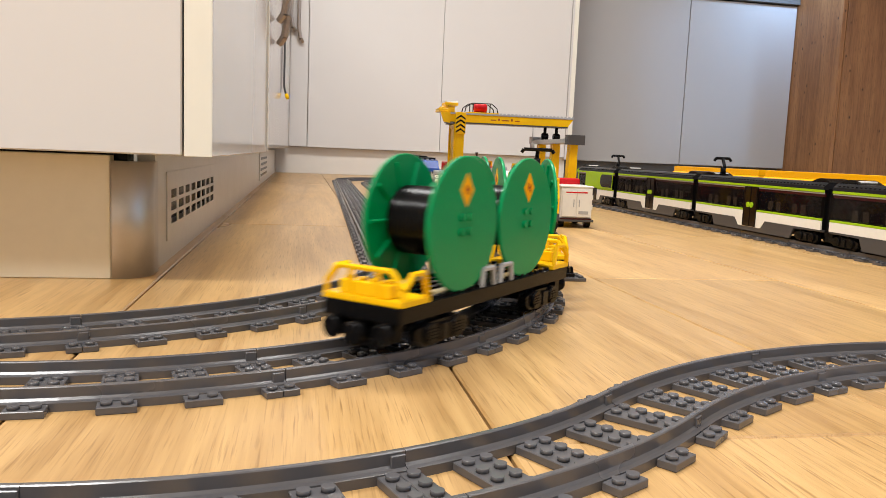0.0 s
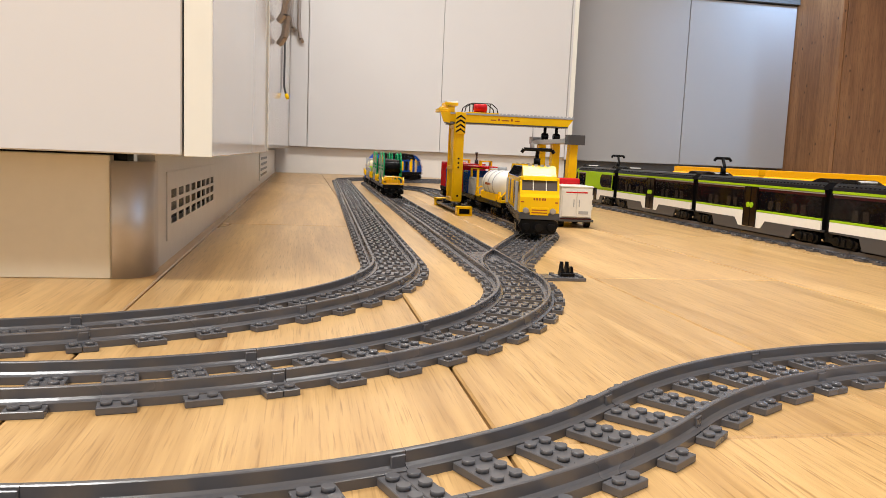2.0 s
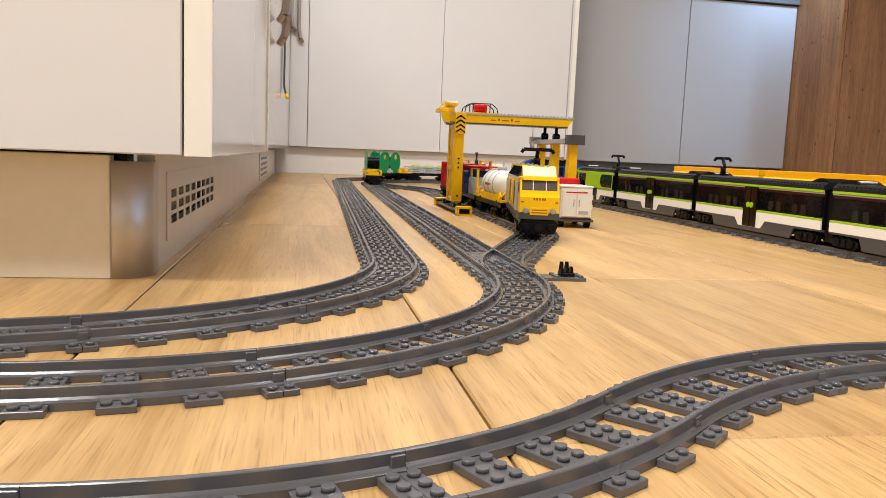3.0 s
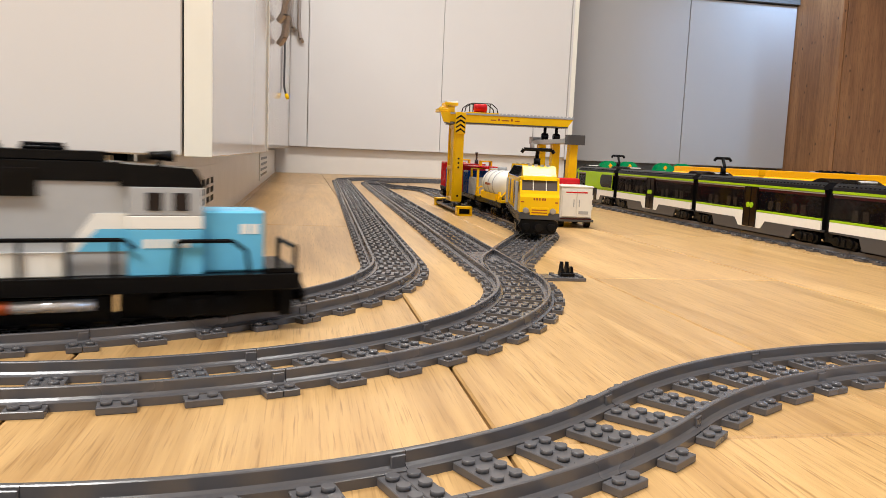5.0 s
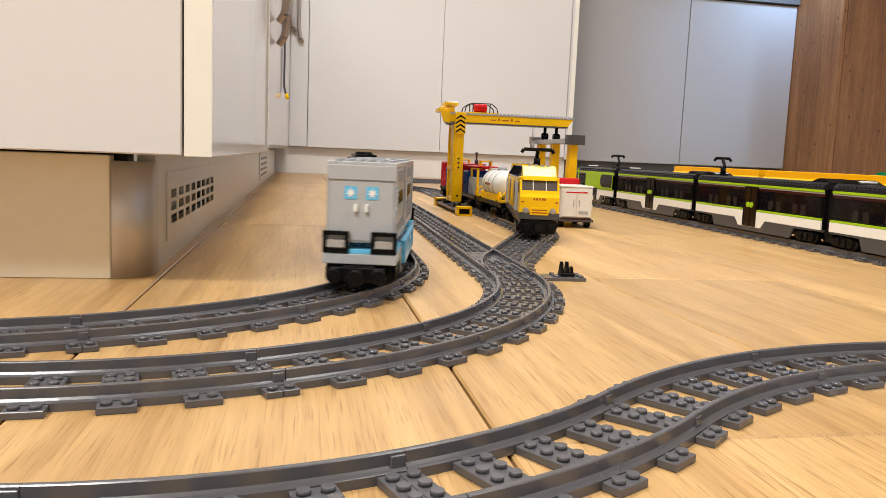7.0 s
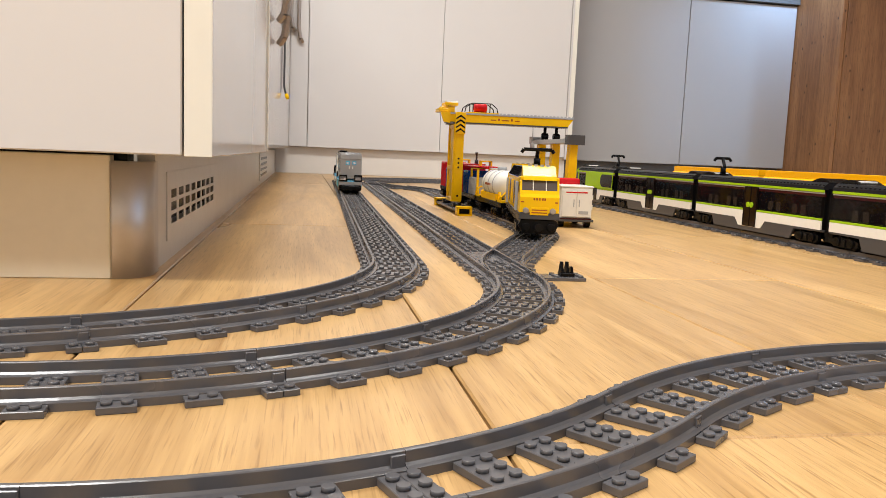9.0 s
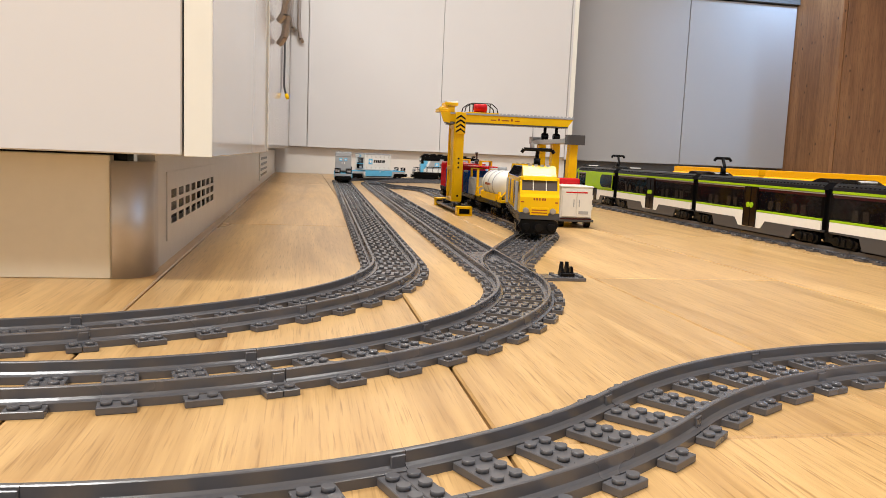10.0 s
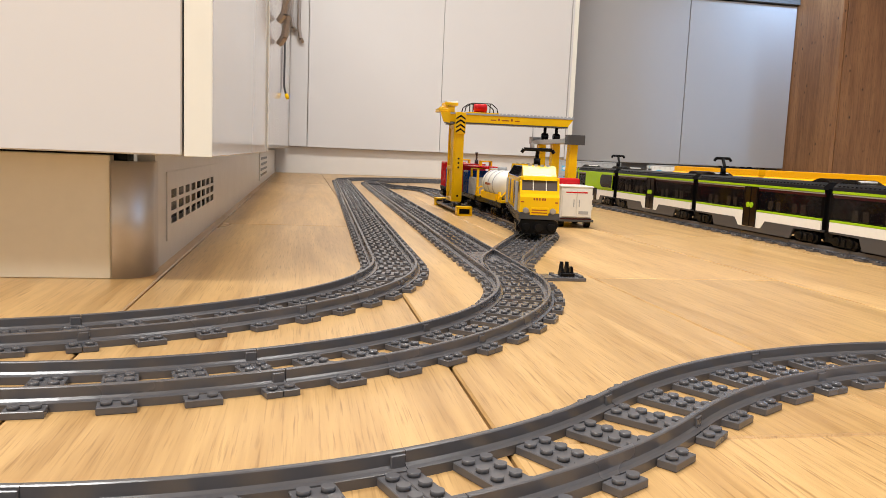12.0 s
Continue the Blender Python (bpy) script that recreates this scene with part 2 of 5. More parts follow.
TIE = tie_mesh(-S + 0.0001, S - 0.0001, (-S / 2, S / 2))
HALF_A = tie_mesh(0.00015, S - 0.0001, (S / 2,))
HALF_B = tie_mesh(-S + 0.0001, -0.00015, (-S / 2,))
CLIP = clip_mesh()
RAILS = {}


def place(s):
    return pose(s[0], s[1], 0, 0, 0, math.degrees(s[2]))


def track_piece(s, turn, length=0.128, ties=3, first=True, last=True):
    """One clip-together piece of track from the pose s; returns the pose at its end."""
    curved = turn != 0
    ob = thing("curved_track" if curved else "straight_track",
               "dark grey plastic toy %s track piece on the floor" % ("curved" if curved else "straight"), "toy track",
               "toy railway track", at=place(s))
    for off in (GAUGE, -GAUGE):
        key = (turn, off, round(length, 4))
        if key not in RAILS:
            RAILS[key] = rail_mesh(turn, off, length)
        part("rail", RAILS[key], None, ob)
    n = ties + 1
    for i in range(n + 1):
        if (i == 0 and not first) or (i == n and not last):
            continue
        k = i / n
        e = ahead((0, 0, 0), turn * k, length * k) if curved else (length * k, 0, 0)
        t = part("tie", HALF_A if i == 0 else HALF_B if i == n else TIE, None, ob)
        t.matrix_basis = place(e)
    e = ahead((0, 0, 0), turn, length) if curved else (length, 0, 0)
    for g in (GAUGE, -GAUGE):
        c = part("joint_clip", CLIP, None, ob)
        c.matrix_basis = place(e) @ pose(0, g, 0)
    return ahead(s, turn, length)


def lay(s, turns):
    for t in turns:
        s = track_piece(s, t)
    return s


def back(s, turn):
    """The pose before a piece that ends at s."""
    x, y, th = s
    e = ahead((x, y, th + math.pi), -turn)
    return (e[0], e[1], e[2] - math.pi)


class Route:
    """A line of straights and curves that trains follow; s is the way along it in metres from its start."""

    def __init__(self, start, pieces):
        self.legs, self.length, p = [], 0.0, start
        for turn, length in pieces:
            size = length if turn == 0 else RADIUS * radians(abs(turn))
            self.legs.append((self.length, size, p, turn, length))
            self.length += size
            p = ahead(p, turn, length)

    def at(self, s):
        for begin, size, p, turn, length in self.legs:
            if s <= begin + size or (begin, size) == self.legs[-1][:2]:
                k = (s - begin) / size
                return ahead(p, turn * k, length * k) if turn else ahead(p, 0, length * k)

    def car(self, s, base):
        """The pose of a car whose middle is at s, on two bogies that far apart."""
        a, b = self.at(s - base / 2), self.at(s + base / 2)
        th = math.atan2(b[1] - a[1], b[0] - a[0])
        return pose((a[0] + b[0]) / 2, (a[1] + b[1]) / 2, 0, 0, 0, math.degrees(th))


def slid(s, d):
    """The pose a little further on along a curve."""
    x, y, th = s
    a = d / RADIUS
    return (x - RADIUS * math.sin(th) + RADIUS * math.sin(th + a), y + RADIUS * math.cos(th) - RADIUS * math.cos(th + a), th + a)


A0 = slid((-0.1981, 0.4266, radians(31.2)), -SEAM)      # inner line
B0 = slid((-0.0813, 0.3665, radians(32.6)), -SEAM)      # middle line
C0 = slid((-0.0002, 0.2405, radians(31.1)), -SEAM)      # front line

A_START, B_START, C_START = back(A0, 22.5), back(B0, 22.5), back(C0, 22.5)
for k in range(9):
    A_START, B_START = back(A_START, 0), back(B_START, 0)
for k in range(4):
    C_START = back(C_START, 0)
A_NORTH, B_NORTH = 15, 15
A_PIECES = [(0, 0.128)] * 9 + [(22.5, 0)] + [(22.9, 0)] * 3 + [(0, 0.128)] * A_NORTH + [(0, 0.064)] + [(-22.5, 0)] * 4 + [(0, 0.128)] * 22
B_PIECES = [(0, 0.128)] * 9 + [(22.5, 0)] * 4 + [(0, 0.128)] * B_NORTH + [(-22.5, 0)] * 4 + [(0, 0.128)] * 22
ROUTE_A, ROUTE_B = Route(A_START, A_PIECES), Route(B_START, B_PIECES)
WEST = 9 * 0.128       # way along both lines to the first curve

# ---- the room ----
ROOM_POSE = pose(0, 0, 0, 0, 0, ROOM - 90)      # x to the right, y away, along the cabinets


def setting(name, bm, mat, label="", category="", kind="structure"):
    ob = new(name, mesh_of(name, bm, mat))
    ob.matrix_basis = ROOM_POSE
    return tagged(ob, label, category, "", kind)


NORTH = 3.52          # the far cabinets' doors
WIDE, DEEP = (-4.0, 4.5), (-3.0, 4.12)

bm = bmesh.new()
box(bm, *WIDE, *DEEP, -0.10, -0.012)
floor = setting("floor", bm, DARK_JOINT, "oak plank floor with fine bevelled joints", "floor")
bm = bmesh.new()
box(bm, *WIDE, *DEEP, 2.5, 2.6)
setting("ceiling", bm, WALL, "plain white ceiling", "ceiling")
bm = bmesh.new()
box(bm, *WIDE, 4.12, 4.22, 0, 2.5)
setting("wall_north", bm, WALL, "plain painted wall", "wall")
bm = bmesh.new()
box(bm, *WIDE, -3.12, -3.0, 0, 2.5)
setting("wall_south", bm, WALL, "plain painted wall", "wall")
bm = bmesh.new()
box(bm, -4.12, -4.0, *DEEP, 0, 2.5)
setting("wall_west", bm, WALL, "plain painted wall", "wall")
bm = bmesh.new()
for q in ((DEEP[0], -1.95, 0, 2.5), (0.35, DEEP[1], 0, 2.5), (-1.95, 0.35, 2.05, 2.5)):
    box(bm, 4.5, 4.62, q[0], q[1], q[2], q[3])
setting("wall_east", bm, WALL, "plain painted wall with a balcony door", "wall")


def cabinet(label, v0, v1, u0, u1, z0, z1, face, doors=1, front=None):
    """A lacquered cabinet: a carcass with doors on the face 's' (towards the viewer) or 'e' (to the right)."""
    car = thing("cabinet", label, "cabinet", "kitchen cabinets", at=ROOM_POSE)
    t = 0.019
    front = front or LACQUER
    if face == "s":
        block("carcass", car, LACQUER, v0 + 0.001, v1 - 0.001, u0 + t + 0.002, u1, z0 + 0.001, z1, c=0.0006)
        w = (v1 - v0) / doors
        for k in range(doors):
            block("door", car, front, v0 + k * w + 0.0004, v0 + (k + 1) * w - 0.0004, u0, u0 + t, z0, z1 - 0.004, c=0.0010)
    else:
        block("carcass", car, LACQUER, v0, v1 - t - 0.002, u0 + 0.001, u1 - 0.001, z0 + 0.001, z1, c=0.0006)
        w = (u1 - u0) / doors
        for k in range(doors):
            block("door", car, front, v1 - t, v1, u0 + k * w + 0.0015, u0 + (k + 1) * w - 0.0015, z0, z1 - 0.004, c=0.0010)
    return car


TOP, TALL = 0.885, 2.20
cabinet("white gloss cabinet with a flat door over the steel kick board", -0.690, -0.088, 0.600, 1.20, 0.1015, TOP, "s")
side = thing("end_panel", "glossy white cabinet end panel with cream edges", "cabinet panel", "kitchen cabinets", at=ROOM_POSE)
block("panel", side, LACQUER, -0.0865, -0.0670, 0.602, 1.420, 0.1015, TOP, c=0.0005)
block("edge_band", side, EDGE, -0.0866, -0.0669, 0.599, 0.6018, 0.1012, TOP, c=0.0003)
block("edge_strip", side, EDGE, -0.0900, -0.0640, 1.424, 1.450, 0.1030, TOP, "cream edge strip", c=0.0008)
cabinet("white gloss cabinet with flat doors along the side wall", -0.690, -0.068, 1.455, 3.512, 0.108, TOP, "e", 3)
filler = thing("filler_panel", "white gloss corner filler panel beside the doors", "cabinet panel", "kitchen cabinets", at=ROOM_POSE)
block("panel", filler, LACQUER, -0.0670, 0.0095, NORTH, NORTH + 0.019, 0.118, TALL, c=0.0008)
for v0, v1 in ((0.0120, 0.6036), (0.6045, 1.1960)):
    cabinet("tall white gloss cabinet with a flat handleless door", v0, v1, NORTH, 4.1, 0.1165, TALL, "s")
post = thing("end_panel", "cream upright end panel of the tall cabinets", "cabinet panel", "kitchen cabinets", at=ROOM_POSE)
block("panel", post, LACQUER, 1.1970, 1.2050, NORTH - 0.010, 4.1, 0.108, TALL, c=0.0008)
block("edge_strip", post, EDGE, 1.2055, 1.2280, NORTH - 0.004, 4.1, 0.108, TALL, c=0.0008)
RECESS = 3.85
# doors carry the shade of the recess in their colour
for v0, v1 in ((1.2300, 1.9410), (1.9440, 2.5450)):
    cabinet("gloss cabinet under the worktop, recess shade in its door colour", v0, v1, RECESS, 4.1, 0.106, 0.960, "s", 1, SHADED_FRONT)
for nm, q, z in (("worktop", (1.230, 2.5475, RECESS - 0.02, 4.11), 0.960), ("worktop", (-0.70, -0.062, 0.585, 4.11), TOP)):
    bm = bmesh.new()
    box(bm, *q, z + 0.001, z + 0.040, 0.002)
    setting(nm, bm, COUNTER, "dark grey kitchen worktop", "worktop", "structure")

# cool lamp and housing added out of view, to light the recess doors blue
lamp = thing("cabinet_light", "small cool lamp added out of view on the cabinet side", "lamp", at=ROOM_POSE)
bm = bmesh.new()
box(bm, 2.440, 2.5485, RECESS - 0.370, RECESS - 0.290, 1.2520, 1.2700, 0.002)
part("housing", bm, SILVER, lamp)
data = bpy.data.lights.new("cabinet_light_beam", "AREA")
data.shape, data.size = "DISK", 0.07
data.energy, data.color = 13.0, (0.36, 0.60, 1.0)
beam_lamp = new("cabinet_light_beam", data)
beam_lamp.matrix_basis = ROOM_POSE @ look((2.480, RECESS - 0.330, 1.2500), (2.400, RECESS, 0.45))

# kick boards
kick = thing("kick_board", "brushed steel kick board with rounded corner under the cabinet", "kick board", at=ROOM_POSE, kind="structure")
block("front_board", kick, KICK, -1.40, -0.1515, 0.657, 0.672, 0.0, 0.0990, c=0.0006)
# black strip added to darken the gap under the cabinet
block("gap_shade", kick, BLACK, -1.40, -0.1420, 0.6760, 0.7000, 0.0, 0.1008, c=0)
bm = bmesh.new()
R0 = 0.0262
pts = [(-0.1512, 0.6560)]
for k in range(17):
    a = -math.pi / 2 + math.pi / 2 * k / 16
    pts.append((-0.1230 - R0 + R0 * math.cos(a), 0.6560 + R0 + R0 * math.sin(a)))
pts += [(-0.1230, 0.704), (-0.1260, 0.704), (-0.1260, 0.6840), (-0.1330, 0.6740), (-0.1512, 0.6740)]
prism(bm, pts, "z", 0.0, 0.0945)
for f in bm.faces:
    f.smooth = len(f.verts) == 4 and f.normal.z < 0.5
part("corner_profile", bm, STEEL, kick, "polished metal corner profile")
bm = bmesh.new()
for q in ((0.7045, 0.774, 0.0, 0.0995), (1.150, 3.50, 0.0, 0.0995), (0.774, 1.150, 0.0, 0.030), (0.774, 1.150, 0.071, 0.0995)):
    box(bm, -0.140, -0.1255, *q)
part("side_board", bm, KICK_SIDE, kick)
grille = thing("vent_grille", "brushed steel ventilation grille with rectangular slots", "vent", at=ROOM_POSE)
x0, x1 = -0.1253, -0.1243
U0, U1, Z0, Z1 = 0.758, 1.180, 0.0190, 0.0835
cols, rows_ = 8, 3
us = [U0] + [v for k in range(cols) for v in (0.780 + k * 0.0455, 0.780 + k * 0.0455 + 0.0345)] + [U1]
zs = [Z0] + [v for k in range(rows_) for v in (0.0335 + k * 0.0122, 0.0335 + k * 0.0122 + 0.0085)] + [Z1]
bm = bmesh.new()
for a, b in zip(zs[0::2], zs[1::2]):
    box(bm, x0, x1, U0, U1, a, b)
for a, b in zip(us[0::2], us[1::2]):
    for c, d in zip(zs[1::2], zs[2::2]):
        box(bm, x0, x1, a, b, c, d)
part("plate", bm, KICK_SIDE, grille)
# black plate: the dark inside the slots put into a colour
block("shade_backing", grille, BLACK, -0.1420, -0.1402, U0, U1, 0.020, 0.080, c=0)
grille = thing("vent_grille", "small steel ventilation grille with slats in the kick board", "vent", at=ROOM_POSE)
block("plate", grille, KICK_SIDE, -0.1254, -0.1225, 2.28, 2.72, 0.012, 0.094)
# flat black strips on the closed plate
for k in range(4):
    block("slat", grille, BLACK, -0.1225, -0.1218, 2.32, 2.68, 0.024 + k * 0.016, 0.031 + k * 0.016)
kick = thing("kick_board", "white kick board along the far cabinets", "kick board", at=ROOM_POSE, kind="structure")
block("front_board", kick, KICK_WHITE, -0.124, 1.210, NORTH + 0.030, NORTH + 0.048, 0.0, 0.1155, c=0.0008)
# the recess stretch of kick board, its shadow put into a dark colour
kick = thing("kick_board", "kick board under the far cabinets, its shade in dark grey", "kick board", at=ROOM_POSE, kind="structure")
block("front_board", kick, COUNTER, 1.232, 2.545, RECESS + 0.050, RECESS + 0.068, 0.0, 0.1050, c=0.0008)

# tall oak panel
tall = thing("tall_cabinet", "brown knotty oak tall cabinet side", "cabinet", at=ROOM_POSE)
block("side_panel", tall, WOOD, 2.5490, 2.5720, 3.485, 4.11, 0.0, 2.3, c=0.0015)
block("front_panel", tall, WOOD, 2.5730, 3.50, 3.480, 3.502, 0.0, 2.3, c=0.0015)
block("carcass", tall, WOOD, 2.5730, 3.50, 3.504, 4.11, 0.05, 2.29)

# hanging cable and, in the corner, the handle with a copy for its reflection
cable = thing("hanging_cable", "thin dark cable with a yellow tip hanging before the doors", "cable", at=ROOM_POSE)
bm = bmesh.new()
pipe(bm, [(-0.0635, 2.450, 0.95), (-0.0635, 2.450, 0.292), (-0.0580, 2.450, 0.272), (-0.0560, 2.450, 0.268)], 0.0030, 8)
part("cord", bm, DARK_GREY, cable)
bm = bmesh.new()
turned(bm, (-0.0575, 2.450, 0.272), (-0.0515, 2.450, 0.256), [(0, 0.0045), (0.5, 0.0062), (1, 0.0045)], 10)
part("tip", bm, YELLOW, cable, "yellow cable tip")


def bow_handle(m):
    car = thing("door_handle", "brushed metal bow handle, second copy as its reflection", "handle", "door handles", at=m)
    bm = bmesh.new()
    for dx, z in ((-0.022, 0.0), (0.010, -0.045)):
        pts = [(dx, 0, z + 0.45), (dx + 0.004, -0.022, z + 0.40), (dx + 0.002, -0.026, z + 0.06), (dx + 0.010, -0.020, z + 0.015), (dx + 0.020, -0.008, z)]
        pipe(bm, pts, 0.0080, 8)
    part("bow", bm, NICKEL, car)
    return car


h = bow_handle(ROOM_POSE @ pose(-0.045, NORTH, 0.61))
# this copy stands in for the handle's reflection in the side door
copy_thing(h, ROOM_POSE @ pose(-0.0680, 1.80, 0.385, 0, 0, 90))

# the balcony door that lets the daylight in
win = thing("door_1", "white framed glazed balcony door in the side wall", "balcony door", at=ROOM_POSE, kind="structure")
for q in ((-1.95, 0.35, 0.0, 0.06), (-1.95, 0.35, 1.99, 2.05), (-1.95, -1.89, 0.06, 1.99), (0.29, 0.35, 0.06, 1.99), (-0.83, -0.77, 0.06, 1.99)):
    block("door_frame", win, WALL, 4.515, 4.58, q[0], q[1], q[2], q[3])

# ---- the lines of track ----
s = A_START
for turn, length in A_PIECES:
    s = track_piece(s, turn) if turn else track_piece(s, 0, length, 3 if length > 0.1 else 1)


def track_switch(s, turn, long, extra, lever):
    """Points: a straight leg of that length, and a curved leg that runs on straight for the extra length, on one deck of ties."""
    ob = thing("track_switch", "dark grey plastic toy railway points piece on the floor", "toy track", "toy railway track", at=place(s))
    g = math.copysign(1, turn)
    end = ahead((0, 0, 0), turn)
    for off in (GAUGE, -GAUGE):
        part("rail", rail_mesh(0, off, long), None, ob)
        part("rail", rail_mesh(turn, off), None, ob)
        r = part("rail", rail_mesh(0, off, extra), None, ob)
        r.matrix_basis = place(end)
    n = 8
    for i in range(n + 1):                                # ties under the straight leg, widened towards the curved one
        x = long * i / n
        w = 0.0079 if 0 < i < n else 0.0039
        x += 0.004 if i == 0 else -0.004 if i == n else 0
        lead = abs(ahead((0, 0, 0), turn * x / 0.1257)[1]) if x < 0.1257 else 9
        bm = bmesh.new()
        wide = 0.032 + (lead if lead < 0.02 else 0.0)
        box(bm, x - w, x + w, -0.032 if g > 0 else -wide, wide if g > 0 else 0.032, 0, P, 0.0003)
        nx = 2 if w > 0.005 else 1
        for k in (-1.5, -0.5, 0.5, 1.5):
            studs(bm, x - (S / 2 if nx == 2 else 0), k * S, nx, 1, P)
        studs(bm, x - (S / 2 if nx == 2 else 0), -3.5 * S * g, nx, 1, P)
        part("tie", bm, GREY_TRACK, ob)
    for k in range(5):                                    # ties under the curved leg
        d = 0.010 + k * 0.032
        e = ahead(end, 0, d)
        bm = bmesh.new()
        inner = -0.012 if k < 2 else -0.032
        lo, hi = (inner, 0.032) if g > 0 else (-0.032, -inner)
        box(bm, -0.0075, 0.0075, lo, hi, 0.0003, P - 0.0003, 0.0003)
        for j in range(-4, 4):
            y = (j + 0.5) * S
            if lo < y < hi and 1.9 * S < abs(y) < 3.1 * S:
                continue
            if lo < y < hi:
                studs(bm, -S / 2, y, 2, 1, P - 0.0003)
        t = part("tie", bm, GREY_TRACK, ob)
        t.matrix_basis = place(e)
    bm = bmesh.new()
    box(bm, 0.105, 0.170, *sorted((-0.010 * g, 0.018 * g)), P, 0.0046, 0.0003)
    part("frog_deck", bm, GREY_TRACK, ob)
    for side in (1, -1):
        bm = bmesh.new()
        y0, y1 = (0.0158, 0.0150) if side == g else (-0.0165, -0.0115)
        pipe(bm, [(0.012, y0 * g, 0.0070), (0.060, y1 * g, 0.0072)], 0.0014)
        part("point_blade", bm, GREY_TRACK, ob)
    if lever:
        bm = bmesh.new()
        box(bm, 0.006, 0.030, *sorted((0.033 * g, 0.072 * g)), 0, P, 0.0003)
        studs(bm, 0.010, -0.068, 3, 1, P)
        studs(bm, 0.010, -0.045, 3, 1, P)
        part("lever_plate", bm, GREY_TRACK, ob)
        bm = bmesh.new()
        for y in (0.0515, 0.0565, 0.0610):
            prism(bm, [(0.012, P), (0.024, P), (0.020, 0.0165 if y != 0.0610 else 0.012), (0.016, 0.0165 if y != 0.0610 else 0.012)], "y", *sorted(((y - 0.0011) * g, (y + 0.0011) * g)))
        box(bm, 0.012, 0.024, *sorted((0.050 * g, 0.063 * g)), P, 0.0065, 0.0004)
        part("switch_lever", bm, BLACK, ob, "black forked throw lever")
    return ahead(ahead(s, turn), 0, extra)


s = B_START
for k in range(9):
    s = track_piece(s, 0)
for k in range(4):
    s = track_piece(s, 22.5)
TOE = s
FWD = s[2]


def beside(fwd, right):
    """A place on the floor by the way along the middle line from the points and to the right of it."""
    return (TOE[0] + fwd * math.cos(FWD) + right * math.sin(FWD), TOE[1] + fwd * math.sin(FWD) - right * math.cos(FWD))


siding = track_switch(TOE, -22.5, 0.256, 0.13, True)
siding = track_piece(siding, 0)
siding = track_piece(siding, 22.5)
SIDING_START = siding
for k in range(8):
    siding = track_piece(siding, 0)
siding = track_piece(siding, 22.5)
siding = track_piece(siding, 0, 0.100, 2)
s = ahead(s, 0, 0.256)
for k in range(2, B_NORTH - 2):
    s = track_piece(s, 0)
far_toe = ahead(s, 0, 0.256)
track_switch((far_toe[0], far_toe[1], far_toe[2] + math.pi), 22.5, 0.256, 0.13, False)
lay(far_toe, [-22.5] * 4 + [0] * 22)
lay(C_START, [0] * 4 + [22.5] * 2 + [-22.5] * 2 + [0] * 4)

# the two lines on which the passenger trains stand
G_HEAD = radians(100.0)
G_START = (0.465 + 0.8 * 0.1736, 1.40 - 0.8 * 0.985, G_HEAD)
Y_START = (G_START[0] + 0.16 * math.sin(G_HEAD), G_START[1] - 0.16 * math.cos(G_HEAD), G_HEAD)
lay(G_START, [0] * 13)
lay(Y_START, [0] * 12)

# ---- toy rolling stock: x ahead, y to the left, z up from the floor ----
def wheel_mesh():
    bm = bmesh.new()
    turned(bm, (0, -0.0022, 0), (0, 0.0022, 0), [(0, 0.0070), (0.1, 0.0084), (0.7, 0.0084), (0.75, 0.0096), (1, 0.0094)], 16)
    return mesh_of("wheel", bm, BLACK)


def side_frame_mesh(n=3):
    bm = bmesh.new()
    prism(bm, [(-0.026, 0.016), (-0.020, 0.0125), (0.020, 0.0125), (0.026, 0.016), (0.026, 0.0215), (0.016, 0.0245), (-0.016, 0.0245), (-0.026, 0.0215)], "y", -0.002, 0.002)
    for x in (-0.013, 0.013):
        rod(bm, (x, 0.002, 0.0185), (x, 0.0042, 0.0185), 0.0058, 12)
        for k in range(4):
            box(bm, x - 0.0035, x + 0.0035, 0.0042, 0.0048, 0.0155 + k * 0.0017, 0.0162 + k * 0.0017)
    box(bm, -0.004, 0.004, 0.002, 0.0040, 0.0135, 0.0225, 0.0003)
    return mesh_of("side_frame", bm, BLACK)


WHEEL, SIDE_FRAME = wheel_mesh(), side_frame_mesh()


def bogie(car, x, flip=1):
    bm = bmesh.new()
    box(bm, -0.024, 0.024, -0.010, 0.010, 0.0185, 0.0260, 0.0004)
    for d in (-0.013, 0.013):
        rod(bm, (d, -0.018, 0.0184), (d, 0.018, 0.0184), 0.0016, 8)
    b = part("bogie", bm, BLACK, car)
    b.location.x = x
    for d in (-0.013, 0.013):
        for g in (-1, 1):
            w = part("wheel", WHEEL, None, b)
            w.matrix_basis = pose(d, g * 0.0185, 0.0184, 0, 0, 0 if g < 0 else 180)
    for g in (-1, 1):
        f = part("side_frame", SIDE_FRAME, None, b)
        f.matrix_basis = pose(0, g * 0.0225, 0, 0, 0, 0 if g > 0 else 180)


